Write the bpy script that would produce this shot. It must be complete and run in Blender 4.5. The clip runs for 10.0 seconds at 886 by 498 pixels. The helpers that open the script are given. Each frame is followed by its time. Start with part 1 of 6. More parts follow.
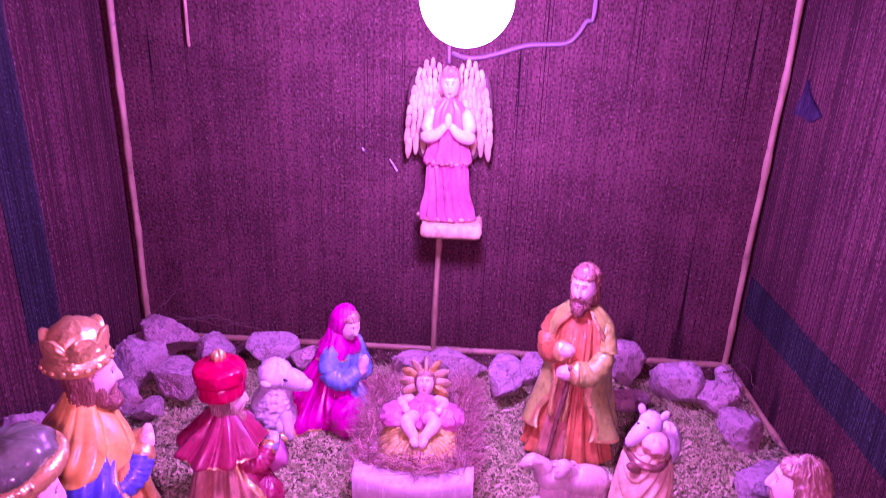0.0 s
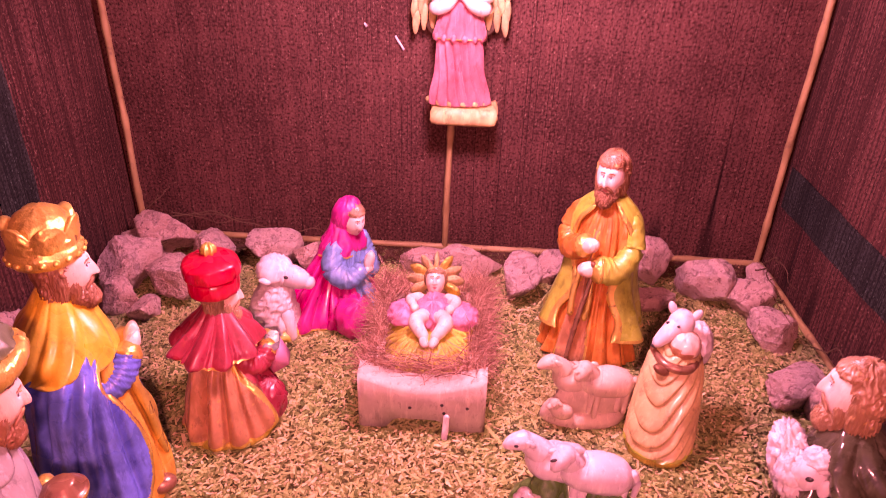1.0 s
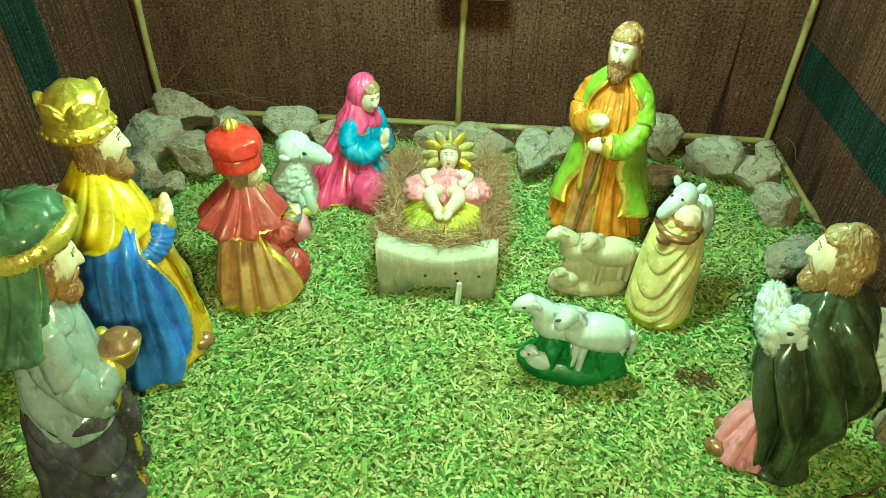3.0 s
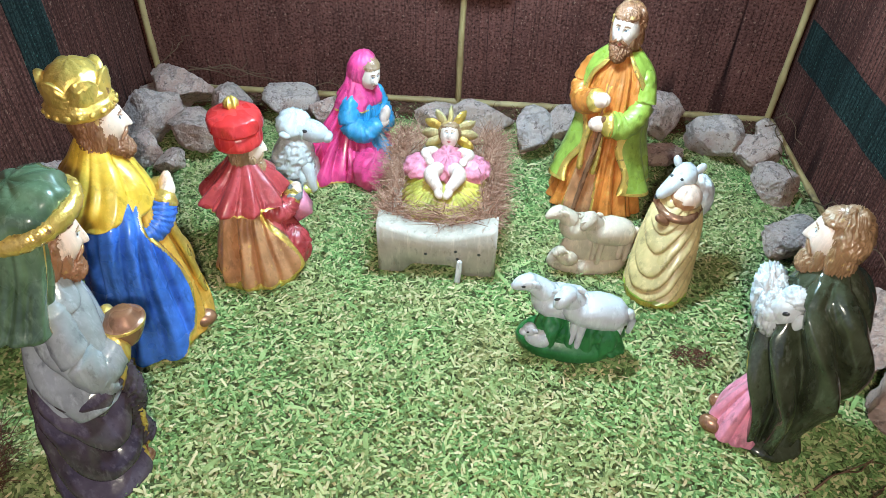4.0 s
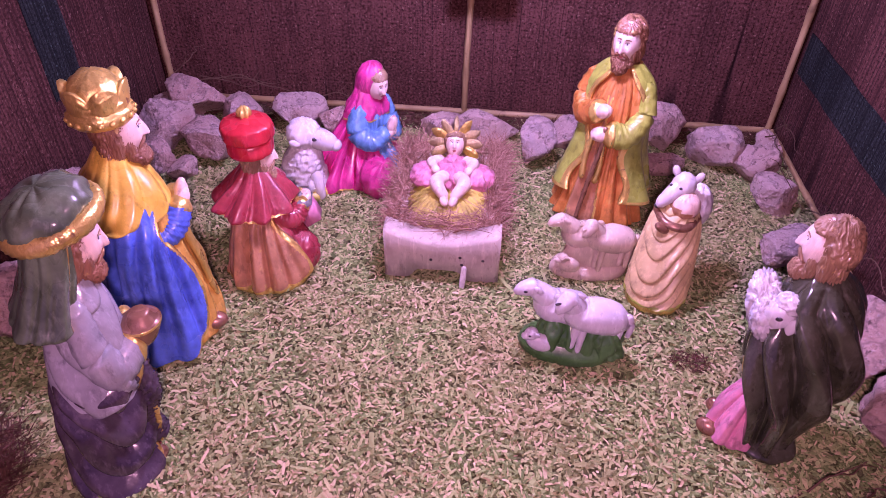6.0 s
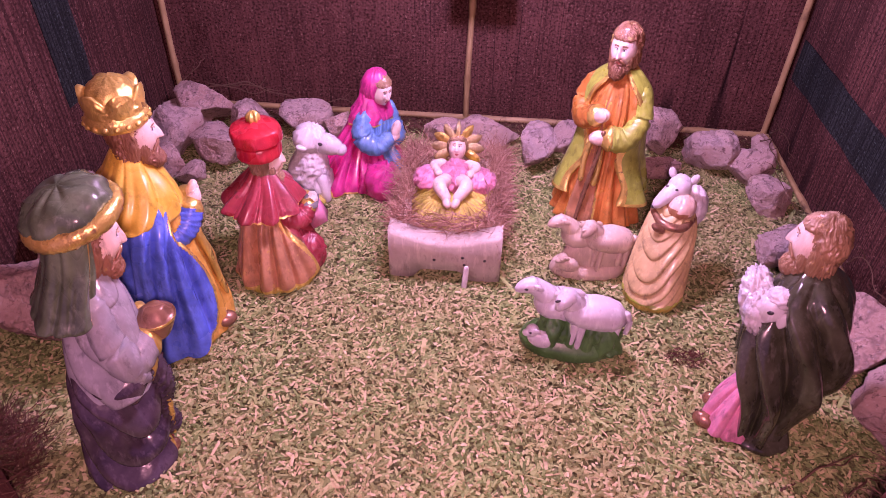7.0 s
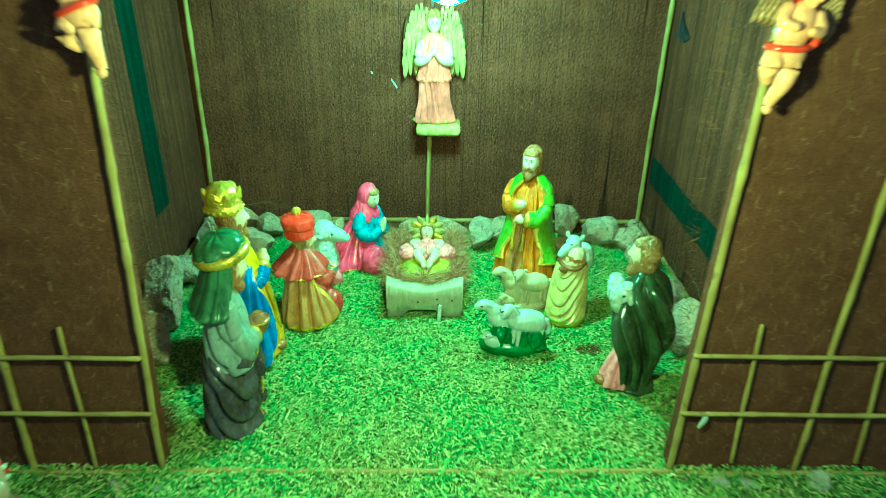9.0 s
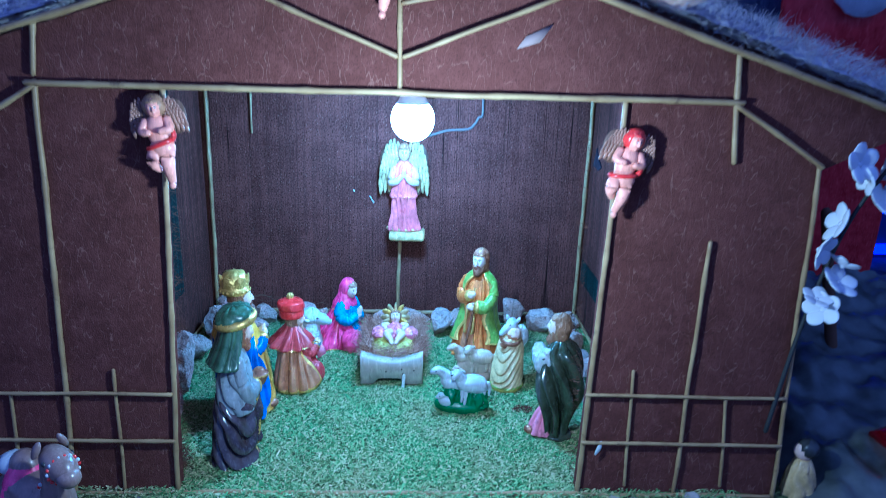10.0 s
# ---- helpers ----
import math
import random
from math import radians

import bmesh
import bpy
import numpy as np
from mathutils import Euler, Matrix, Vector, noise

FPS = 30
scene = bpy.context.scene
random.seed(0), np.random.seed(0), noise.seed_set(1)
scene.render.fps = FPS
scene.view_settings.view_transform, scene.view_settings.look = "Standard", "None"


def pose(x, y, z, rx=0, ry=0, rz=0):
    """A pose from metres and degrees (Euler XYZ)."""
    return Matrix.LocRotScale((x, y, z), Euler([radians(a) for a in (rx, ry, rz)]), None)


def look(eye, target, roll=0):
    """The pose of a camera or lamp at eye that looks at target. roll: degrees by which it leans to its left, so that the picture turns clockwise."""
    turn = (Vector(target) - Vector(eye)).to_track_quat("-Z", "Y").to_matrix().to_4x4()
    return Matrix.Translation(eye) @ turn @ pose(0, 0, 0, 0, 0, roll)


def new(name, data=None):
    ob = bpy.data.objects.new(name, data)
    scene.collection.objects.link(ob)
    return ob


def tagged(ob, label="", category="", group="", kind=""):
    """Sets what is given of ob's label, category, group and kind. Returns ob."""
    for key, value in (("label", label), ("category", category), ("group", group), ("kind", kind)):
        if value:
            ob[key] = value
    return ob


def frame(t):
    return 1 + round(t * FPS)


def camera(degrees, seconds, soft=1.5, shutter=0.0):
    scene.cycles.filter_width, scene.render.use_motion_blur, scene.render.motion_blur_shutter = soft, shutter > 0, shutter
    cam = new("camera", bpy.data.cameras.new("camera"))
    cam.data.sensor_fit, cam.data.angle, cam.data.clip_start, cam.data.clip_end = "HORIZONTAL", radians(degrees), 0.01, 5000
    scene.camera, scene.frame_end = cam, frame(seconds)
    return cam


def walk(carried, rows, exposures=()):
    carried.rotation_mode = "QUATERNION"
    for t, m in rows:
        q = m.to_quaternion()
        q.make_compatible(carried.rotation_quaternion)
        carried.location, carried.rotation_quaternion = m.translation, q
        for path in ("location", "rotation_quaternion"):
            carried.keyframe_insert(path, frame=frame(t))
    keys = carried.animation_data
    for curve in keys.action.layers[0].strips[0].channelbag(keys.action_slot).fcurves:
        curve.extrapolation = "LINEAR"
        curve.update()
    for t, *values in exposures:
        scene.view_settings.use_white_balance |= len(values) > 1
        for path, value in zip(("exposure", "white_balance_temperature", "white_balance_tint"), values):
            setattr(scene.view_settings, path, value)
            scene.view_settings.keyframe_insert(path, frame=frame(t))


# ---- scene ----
cam = camera(66.8, 10.0, soft=0.75, shutter=0.5)
PATH = [
    (0, (0.038, -0.833, 0.471), (-0.028, 1.035, -0.239), 2.1),
    (0.5, (0.041, -0.81, 0.448), (-0.023, 1.004, -0.391), 1.3),
    (1, (0.038, -0.781, 0.431), (-0.052, 0.967, -0.535), 1.6),
    (1.5, (0.036, -0.773, 0.42), (-0.062, 0.948, -0.594), 0.9),
    (2, (0.035, -0.778, 0.416), (-0.069, 0.854, -0.735), 1.0),
    (3.5, (0.04, -0.815, 0.446), (-0.068, 0.723, -0.828), 1.0),
    (4, (0.037, -0.809, 0.443), (-0.061, 0.699, -0.866), 1.4),
    (4.5, (0.039, -0.807, 0.441), (-0.058, 0.699, -0.871), 1.5),
    (5, (0.04, -0.812, 0.445), (-0.063, 0.694, -0.867), 1.2),
    (5.5, (0.039, -0.817, 0.449), (-0.075, 0.694, -0.856), 1.4),
    (7, (0.039, -0.842, 0.458), (-0.084, 0.697, -0.814), 1.1),
    (7.5, (0.04, -0.855, 0.461), (-0.063, 0.693, -0.8), 1.2),
    (8, (0.038, -0.887, 0.487), (-0.063, 0.751, -0.656), 1.0),
    (8.5, (0.029, -1.003, 0.522), (0.006, 0.701, -0.524), 1.8),
    (8.7, (0.021, -1.066, 0.525), (0.028, 0.661, -0.484), 1.3),
    (9, (0.013, -1.176, 0.543), (0.04, 0.604, -0.368), 0.8),
    (9.4, (0.014, -1.312, 0.554), (0.067, 0.515, -0.259), 1.5),
    (9.5, (0.013, -1.333, 0.558), (0.087, 0.507, -0.222), 1.5),
    (9.6, (0.02, -1.361, 0.558), (0.099, 0.508, -0.151), 1.4),
    (10, (0.041, -1.428, 0.591), (0.119, 0.484, 0.008), 1.8),
]
TINTS = [
    (0.0, -0.63, 7420, 333), (0.5, -0.3, 9970, 294), (1.0, -0.14, 12850, 213), (1.5, -0.22, 8330, 51), (2.0, -0.05, 7420, 6),
    (3.5, 0.12, 13400, -93), (4.0, 0.1, 6130, 0), (4.5, -0.09, 5290, 57), (5.0, -0.24, 5020, 87), (5.5, -0.4, 5820, 138),
    (7.0, -0.39, 7740, 144), (7.5, -0.23, 6960, 51), (8.0, 0.22, 8330, -3), (8.5, 0.26, 13260, -39), (9.0, 0.35, 10180, -135),
    (9.5, 0.10, 3600, -81), (10.0, -0.13, 3430, -6),
]
walk(cam, [(t, look(eye, target, roll)) for t, eye, target, roll in PATH], TINTS)

# ---- light ----
BULB = (0.030, -0.285, 0.469)
BULB_COLOUR = (0.55, 0.80, 1.0)
BULB_POWER = 300.0

world = bpy.data.worlds.new("night")
scene.world = world
world.use_nodes = True
world.node_tree.nodes["Background"].inputs[0].default_value = (0.15, 0.14, 0.29, 1)
world.node_tree.nodes["Background"].inputs[1].default_value = 1.7

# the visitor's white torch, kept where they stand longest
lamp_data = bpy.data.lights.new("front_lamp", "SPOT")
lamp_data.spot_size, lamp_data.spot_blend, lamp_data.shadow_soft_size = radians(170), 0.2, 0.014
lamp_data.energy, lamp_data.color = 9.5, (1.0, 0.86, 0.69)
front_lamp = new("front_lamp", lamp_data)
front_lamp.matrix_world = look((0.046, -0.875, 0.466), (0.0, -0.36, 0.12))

# ---- materials ----


def material(name, base, rough=0.6, metal=0.0):
    m = bpy.data.materials.new(name)
    m.use_nodes = True
    b = m.node_tree.nodes["Principled BSDF"]
    b.inputs["Base Color"].default_value = (*base, 1)
    b.inputs["Roughness"].default_value = rough
    b.inputs["Metallic"].default_value = metal
    if rough >= 0.8:
        b.inputs["Specular IOR Level"].default_value = 0.10
    return m


class Nodes:
    """Short hand for wiring one material."""

    def __init__(self, m):
        self.t, self.b = m.node_tree, m.node_tree.nodes["Principled BSDF"]
        self.co = self.t.nodes.new("ShaderNodeTexCoord").outputs["Object"]

    def add(self, kind, **inputs):
        n = self.t.nodes.new(kind)
        for key, value in inputs.items():
            self.set(n, key.replace("_", " "), value)
        return n

    def set(self, n, key, value):
        if isinstance(value, bpy.types.NodeSocket):
            self.t.links.new(value, n.inputs[key])
        else:
            n.inputs[key].default_value = value

    def scaled(self, sx, sy, sz):
        n = self.add("ShaderNodeMapping", Vector=self.co)
        n.inputs["Scale"].default_value = (sx, sy, sz)
        return n.outputs[0]

    def noise(self, scale, detail=3.0, co=None, rough=0.55):
        n = self.add("ShaderNodeTexNoise", Vector=co or self.co, Scale=scale, Detail=detail, Roughness=rough)
        return n.outputs["Fac"]

    def ramp(self, fac, *stops):
        n = self.add("ShaderNodeValToRGB", Fac=fac)
        e = n.color_ramp.elements
        while len(e) < len(stops):
            e.new(0.5)
        for el, (p, c) in zip(e, stops):
            el.position, el.color = p, (*c, 1) if len(c) == 3 else c
        return n.outputs[0]

    def mix(self, fac, a, b, blend="MIX"):
        n = self.t.nodes.new("ShaderNodeMix")
        n.data_type, n.blend_type = "RGBA", blend
        for i, value in ((0, fac), (6, a), (7, b)):
            if isinstance(value, bpy.types.NodeSocket):
                self.t.links.new(value, n.inputs[i])
            elif i:
                n.inputs[i].default_value = (*value, 1)
            else:
                n.inputs[i].default_value = value
        return n.outputs[2]

    def maths(self, op, a, b=0.0):
        n = self.t.nodes.new("ShaderNodeMath")
        n.operation = op
        for i, value in ((0, a), (1, b)):
            if isinstance(value, bpy.types.NodeSocket):
                self.t.links.new(value, n.inputs[i])
            else:
                n.inputs[i].default_value = value
        return n.outputs[0]

    def bump(self, height, strength=0.4, distance=0.001):
        n = self.add("ShaderNodeBump", Height=height, Strength=strength, Distance=distance)
        self.t.links.new(n.outputs[0], self.b.inputs["Normal"])

    def colour(self, c):
        self.t.links.new(c, self.b.inputs["Base Color"])

    def rough(self, r):
        self.t.links.new(r, self.b.inputs["Roughness"])


def fabric_material(name, ribs, threads, dyed=False):
    """Brown woven cloth: a fine open weave, upright ribs and a few dark drawn threads."""
    m = material(name, (0.16, 0.07, 0.05), 0.85)
    n = Nodes(m)
    sep = n.add("ShaderNodeSeparateXYZ", Vector=n.co)
    u = n.maths("ADD", sep.outputs[0], sep.outputs[1])
    comb = n.add("ShaderNodeCombineXYZ", X=u, Y=0.0, Z=sep.outputs[2])

    def stretched(su, sz):
        k = n.add("ShaderNodeMapping", Vector=comb.outputs[0])
        k.inputs["Scale"].default_value = (su, 1, sz)
        return k.outputs[0]

    fine = n.noise(1.0, 2.0, stretched(310, 340))
    rib = n.noise(1.0, 2.0, stretched(300, 1.2), 0.65)
    broad = n.noise(1.0, 2.0, stretched(70, 2.0))
    drawn = n.noise(1.0, 0.0, stretched(75, 0.35))
    weft = n.noise(1.0, 1.0, stretched(60, 620))
    blot = n.noise(9.0, 5.0, rough=0.62)
    torn = n.noise(34.0, 6.0, rough=0.72)
    base = n.ramp(blot, (0.30, (0.062, 0.023, 0.018)), (0.70, (0.160, 0.062, 0.048)))
    base = n.mix(n.ramp(torn, (0.50, (0, 0, 0)), (0.64, (0.55, 0.55, 0.55))), base, (0.060, 0.017, 0.013))
    base = n.mix(n.ramp(fine, (0.48, (0, 0, 0)), (0.70, (0.65, 0.65, 0.65))), base, (0.205, 0.097, 0.078))
    base = n.mix(n.ramp(fine, (0.34, (0.9, 0.9, 0.9)), (0.46, (0, 0, 0))), base, (0.024, 0.009, 0.007))
    base = n.mix(n.maths("MULTIPLY", n.ramp(rib, (0.40, (1, 1, 1)), (0.56, (0, 0, 0))), ribs), base, (0.020, 0.008, 0.007))
    base = n.mix(n.ramp(broad, (0.36, (0.6 * ribs,) * 3), (0.52, (0, 0, 0))), base, (0.045, 0.015, 0.012))
    line = n.ramp(drawn, (0.488, (0, 0, 0)), (0.497, (1, 1, 1)), (0.503, (1, 1, 1)), (0.512, (0, 0, 0)))
    fade = n.ramp(n.noise(6.0, 2.0), (0.40, (threads * 0.25,) * 3), (0.60, (threads,) * 3))
    base = n.mix(n.maths("MULTIPLY", line, fade), base, (0.012, 0.005, 0.005))
    speck = n.ramp(n.noise(300, 1.0), (0.68, (0, 0, 0)), (0.73, (1, 1, 1)))
    base = n.mix(n.maths("MULTIPLY", speck, 0.30), base, (0.42, 0.27, 0.20))
    # red taken out of the weave, to colour the shadow strips on the side walls
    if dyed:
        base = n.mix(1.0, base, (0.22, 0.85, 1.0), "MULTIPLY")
    n.colour(base)
    h = n.maths("ADD", n.maths("MULTIPLY", line, -1.2), n.maths("ADD", n.maths("ADD", fine, n.maths("MULTIPLY", torn, 1.6)), n.maths("ADD", n.maths("MULTIPLY", weft, 0.4), n.maths("MULTIPLY", rib, 1.6 * ribs))))
    n.bump(h, 0.5, 0.0012)
    return m


def coir_material():
    """Brown felted coir board of the front."""
    m = material("coir_board", (0.12, 0.05, 0.04), 0.95)
    n = Nodes(m)
    blot = n.noise(12.0, 6.0, rough=0.65)
    fibre = n.noise(55.0, 6.0, rough=0.75)
    grit = n.noise(600.0, 2.0)
    base = n.ramp(blot, (0.3, (0.085, 0.032, 0.024)), (0.7, (0.135, 0.053, 0.041)))
    base = n.mix(n.ramp(fibre, (0.46, (0, 0, 0)), (0.66, (0.8, 0.8, 0.8))), base, (0.155, 0.063, 0.050))
    thin = n.ramp(n.noise(90.0, 1.0, n.scaled(1, 1, 0.35)), (0.490, (0, 0, 0)), (0.50, (1, 1, 1)), (0.51, (0, 0, 0)))
    base = n.mix(n.maths("MULTIPLY", thin, 0.5), base, (0.34, 0.19, 0.14))
    base = n.mix(n.ramp(grit, (0.33, (0.7, 0.7, 0.7)), (0.47, (0, 0, 0))), base, (0.065, 0.026, 0.021))
    n.colour(base)
    n.bump(n.maths("ADD", fibre, n.maths("MULTIPLY", grit, 0.6)), 0.7, 0.002)
    return m


def bamboo_material():
    m = material("split_bamboo", (0.45, 0.33, 0.17), 0.5)
    n = Nodes(m)
    a = n.ramp(n.noise(22.0, 4.0), (0.3, (0.25, 0.16, 0.065)), (0.7, (0.45, 0.33, 0.15)))
    dark = n.ramp(n.noise(60.0, 3.0), (0.62, (0, 0, 0)), (0.74, (1, 1, 1)))
    n.colour(n.mix(n.maths("MULTIPLY", dark, 0.7), a, (0.09, 0.05, 0.03)))
    n.bump(n.noise(350.0, 2.0), 0.3, 0.0006)
    return m


def paint_material(name, base, rough=0.34, metal=0.0, mottle=0.18, wear=None, gold=0.0, relief=0.22):
    """Glossy hand-painted plaster."""
    m = material(name, base, rough, metal)
    n = Nodes(m)
    dark = tuple(c * (1 - mottle * 1.6) for c in base)
    light = tuple(min(1, c * (1 + mottle) + 0.02) for c in base)
    c = n.ramp(n.noise(45.0, 4.0), (0.3, dark), (0.7, light))
    streak = n.noise(1.0, 4.0, n.scaled(210, 210, 42), 0.65)
    c = n.mix(n.ramp(streak, (0.52, (0, 0, 0)), (0.70, (0.75, 0.75, 0.75))), c, tuple(min(1, q * 1.25 + 0.05) for q in base))
    glaze = n.noise(1.0, 5.0, n.scaled(120, 120, 55), 0.7)
    c = n.mix(n.ramp(glaze, (0.30, (0.75, 0.75, 0.75)), (0.44, (0, 0, 0))), c, tuple(q * 0.42 for q in base))
    if wear:
        c = n.mix(n.ramp(n.noise(140.0, 3.0), (0.66, (0, 0, 0)), (0.72, (1, 1, 1))), c, wear)
    if gold:
        c = n.mix(n.ramp(n.noise(95.0, 4.0), (0.62, (0, 0, 0)), (0.68, (gold, gold, gold))), c, (0.75, 0.52, 0.13))
    n.colour(c)
    n.rough(n.ramp(n.noise(30.0, 2.0), (0.3, (rough * 0.75,) * 3), (0.7, (min(1, rough * 1.5),) * 3)))
    n.bump(n.maths("ADD", n.noise(110.0, 3.0), n.maths("MULTIPLY", n.noise(420.0, 2.0), 0.4)), relief, 0.0012)
    m.node_tree.nodes["Principled BSDF"].inputs["Coat Weight"].default_value = 0.25
    m.node_tree.nodes["Principled BSDF"].inputs["Coat Roughness"].default_value = 0.10
    return m


def stone_material():
    """Pitted pinkish-grey limestone with iron stains."""
    m = material("field_stone", (0.34, 0.25, 0.23), 0.9)
    n = Nodes(m)
    info = n.t.nodes.new("ShaderNodeObjectInfo")
    tone = n.ramp(info.outputs["Random"], (0.0, (0.56, 0.34, 0.28)), (0.5, (0.55, 0.39, 0.34)), (1.0, (0.47, 0.39, 0.37)))
    c = n.mix(n.ramp(n.noise(34.0, 6.0, rough=0.72), (0.38, (0, 0, 0)), (0.62, (0.9, 0.9, 0.9))), tone, (0.67, 0.51, 0.44))
    c = n.mix(n.ramp(n.noise(150.0, 4.0, rough=0.7), (0.56, (0, 0, 0)), (0.66, (0.9, 0.9, 0.9))), c, (0.20, 0.14, 0.13))
    c = n.mix(n.ramp(n.noise(420.0, 3.0), (0.60, (0, 0, 0)), (0.68, (0.7, 0.7, 0.7))), c, (0.66, 0.58, 0.55))
    vein = n.ramp(n.noise(20.0, 4.0), (0.475, (0, 0, 0)), (0.50, (0.45, 0.45, 0.45)), (0.525, (0, 0, 0)))
    c = n.mix(vein, c, (0.12, 0.09, 0.09))
    c = n.mix(n.ramp(n.noise(16.0, 4.0), (0.55, (0, 0, 0)), (0.70, (0.7, 0.7, 0.7))), c, (0.40, 0.22, 0.17))
    n.colour(c)
    n.bump(n.maths("ADD", n.noise(210.0, 6.0, rough=0.75), n.maths("MULTIPLY", n.noise(50.0, 5.0, rough=0.65), 2.2)), 0.95, 0.0045)
    return m


def chips_material():
    """Wood shavings dyed green, with undyed ones among them."""
    m = material("dyed_shavings", (0.2, 0.25, 0.1), 0.8)
    n = Nodes(m)
    geo = n.t.nodes.new("ShaderNodeNewGeometry")
    r = geo.outputs["Random Per Island"]
    green = n.ramp(r, (0.0, (0.095, 0.165, 0.052)), (0.35, (0.20, 0.33, 0.11)), (0.62, (0.33, 0.45, 0.17)),
                   (0.82, (0.46, 0.49, 0.22)), (0.95, (0.53, 0.47, 0.25)), (1.0, (0.68, 0.59, 0.34)))
    patch = n.ramp(n.noise(9.0, 3.0), (0.45, (0, 0, 0)), (0.75, (0.8, 0.8, 0.8)))
    tan = n.ramp(r, (0.0, (0.26, 0.22, 0.09)), (0.5, (0.40, 0.34, 0.16)), (1.0, (0.58, 0.49, 0.28)))
    n.colour(n.mix(patch, green, tan))
    return m


def bed_material():
    m = material("shavings_bed", (0.07, 0.10, 0.04), 0.95)
    n = Nodes(m)
    near = n.ramp(n.noise(320.0, 4.0), (0.35, (0.045, 0.058, 0.023)), (0.65, (0.18, 0.22, 0.09)))
    n.colour(near)
    n.bump(n.noise(260.0, 4.0), 0.8, 0.002)
    return m


def straw_material(name, a, b):
    m = material(name, a, 0.8)
    n = Nodes(m)
    geo = n.t.nodes.new("ShaderNodeNewGeometry")
    n.colour(n.ramp(geo.outputs["Random Per Island"], (0.0, a), (1.0, b)))
    return m


CLOTH = fabric_material("woven_cloth", 0.26, 1.0)
CLOTH_SIDE = fabric_material("corded_cloth", 0.72, 0.9)
COIR = coir_material()
BAMBOO = bamboo_material()
STONE = stone_material()
CHIPS = chips_material()
BED = bed_material()
COIR_HAIR = straw_material("coir_hair", (0.07, 0.032, 0.022), (0.17, 0.085, 0.055))
STRAW = straw_material("manger_straw", (0.26, 0.13, 0.085), (0.56, 0.34, 0.24))
TWIG = material("twig", (0.13, 0.08, 0.05), 0.9)
SKIN = paint_material("painted_skin", (0.74, 0.54, 0.42), 0.35, mottle=0.06)
PEACH = paint_material("peach_skin", (0.74, 0.33, 0.23), 0.4, mottle=0.10)
PALE = paint_material("pale_skin", (0.72, 0.56, 0.47), 0.32, mottle=0.06)
HAIR = paint_material("brown_hair", (0.25, 0.105, 0.042), 0.4, gold=0.5)
FAIR = paint_material("light_brown_hair", (0.30, 0.17, 0.08), 0.4, gold=0.5)
GOLD = paint_material("gold_paint", (0.80, 0.56, 0.13), 0.30, 0.65, wear=(0.30, 0.17, 0.06), relief=1.0)
YELLOW = paint_material("yellow_paint", (0.74, 0.46, 0.04), 0.3)
OCHRE = paint_material("ochre_paint", (0.66, 0.36, 0.05), 0.3, gold=0.7)
BLUE = paint_material("blue_paint", (0.045, 0.15, 0.60), 0.22, mottle=0.3)
SKYBLUE = paint_material("light_blue_paint", (0.04, 0.27, 0.52), 0.3, mottle=0.25)
GREYBLUE = paint_material("grey_blue_paint", (0.27, 0.28, 0.28), 0.20)
PLUM = paint_material("dark_plum_paint", (0.052, 0.036, 0.044), 0.14, mottle=0.3)
OLIVE = paint_material("dark_green_paint", (0.075, 0.125, 0.065), 0.25, mottle=0.3)
FOREST = paint_material("bottle_green_paint", (0.040, 0.048, 0.022), 0.13, mottle=0.3)
LIME = paint_material("leaf_green_paint", (0.30, 0.40, 0.05), 0.3, mottle=0.25)
ORANGE = paint_material("orange_paint", (0.60, 0.20, 0.03), 0.3, mottle=0.25, gold=0.3)
RUST = paint_material("rust_paint", (0.50, 0.23, 0.10), 0.3, mottle=0.25, gold=0.5)
RED = paint_material("red_paint", (0.60, 0.025, 0.025), 0.25)
CRIMSON = paint_material("dark_red_paint", (0.42, 0.045, 0.05), 0.28, mottle=0.25)
PINK = paint_material("magenta_paint", (0.72, 0.05, 0.22), 0.28, mottle=0.25)
DRESS = paint_material("salmon_dress_paint", (0.62, 0.17, 0.19), 0.35, mottle=0.25)
ROSE = paint_material("pink_paint", (0.75, 0.26, 0.36), 0.35, mottle=0.2)
CREAM = paint_material("cream_plaster", (0.60, 0.49, 0.37), 0.45, mottle=0.1)
TAN = paint_material("yellow_ochre_cloak", (0.56, 0.42, 0.18), 0.35, mottle=0.2)
LIPS = paint_material("lip_paint", (0.52, 0.16, 0.13), 0.35, mottle=0.06)
WHITE = paint_material("white_plaster", (0.56, 0.57, 0.58), 0.35, mottle=0.06)
WOOL = paint_material("grey_white_wool", (0.68, 0.68, 0.68), 0.5, mottle=0.15)
GREEN = paint_material("green_base_paint", (0.02, 0.16, 0.03), 0.35, mottle=0.25)
STRAWPAINT = paint_material("yellow_green_straw_paint", (0.50, 0.43, 0.06), 0.4, mottle=0.35)
BRONZE = paint_material("bronze_paint", (0.30, 0.14, 0.07), 0.25, 0.4)
BLACK = paint_material("black_paint", (0.02, 0.02, 0.022), 0.35)
FOAM = paint_material("cream_foam", (0.52, 0.45, 0.37), 0.85, mottle=0.12, wear=(0.46, 0.36, 0.28), relief=0.4)
FOAM.node_tree.nodes["Principled BSDF"].inputs["Coat Weight"].default_value = 0.0
PLINTH = paint_material("yellow_plinth", (0.62, 0.48, 0.20), 0.5, mottle=0.3)

GAPS = paint_material("brown_wing_gaps", (0.10, 0.050, 0.025), 0.6, mottle=0.2)
WINGS = paint_material("cream_wing_paint", (0.50, 0.39, 0.17), 0.5, mottle=0.3, gold=0.4)

# ---- mesh helpers ----


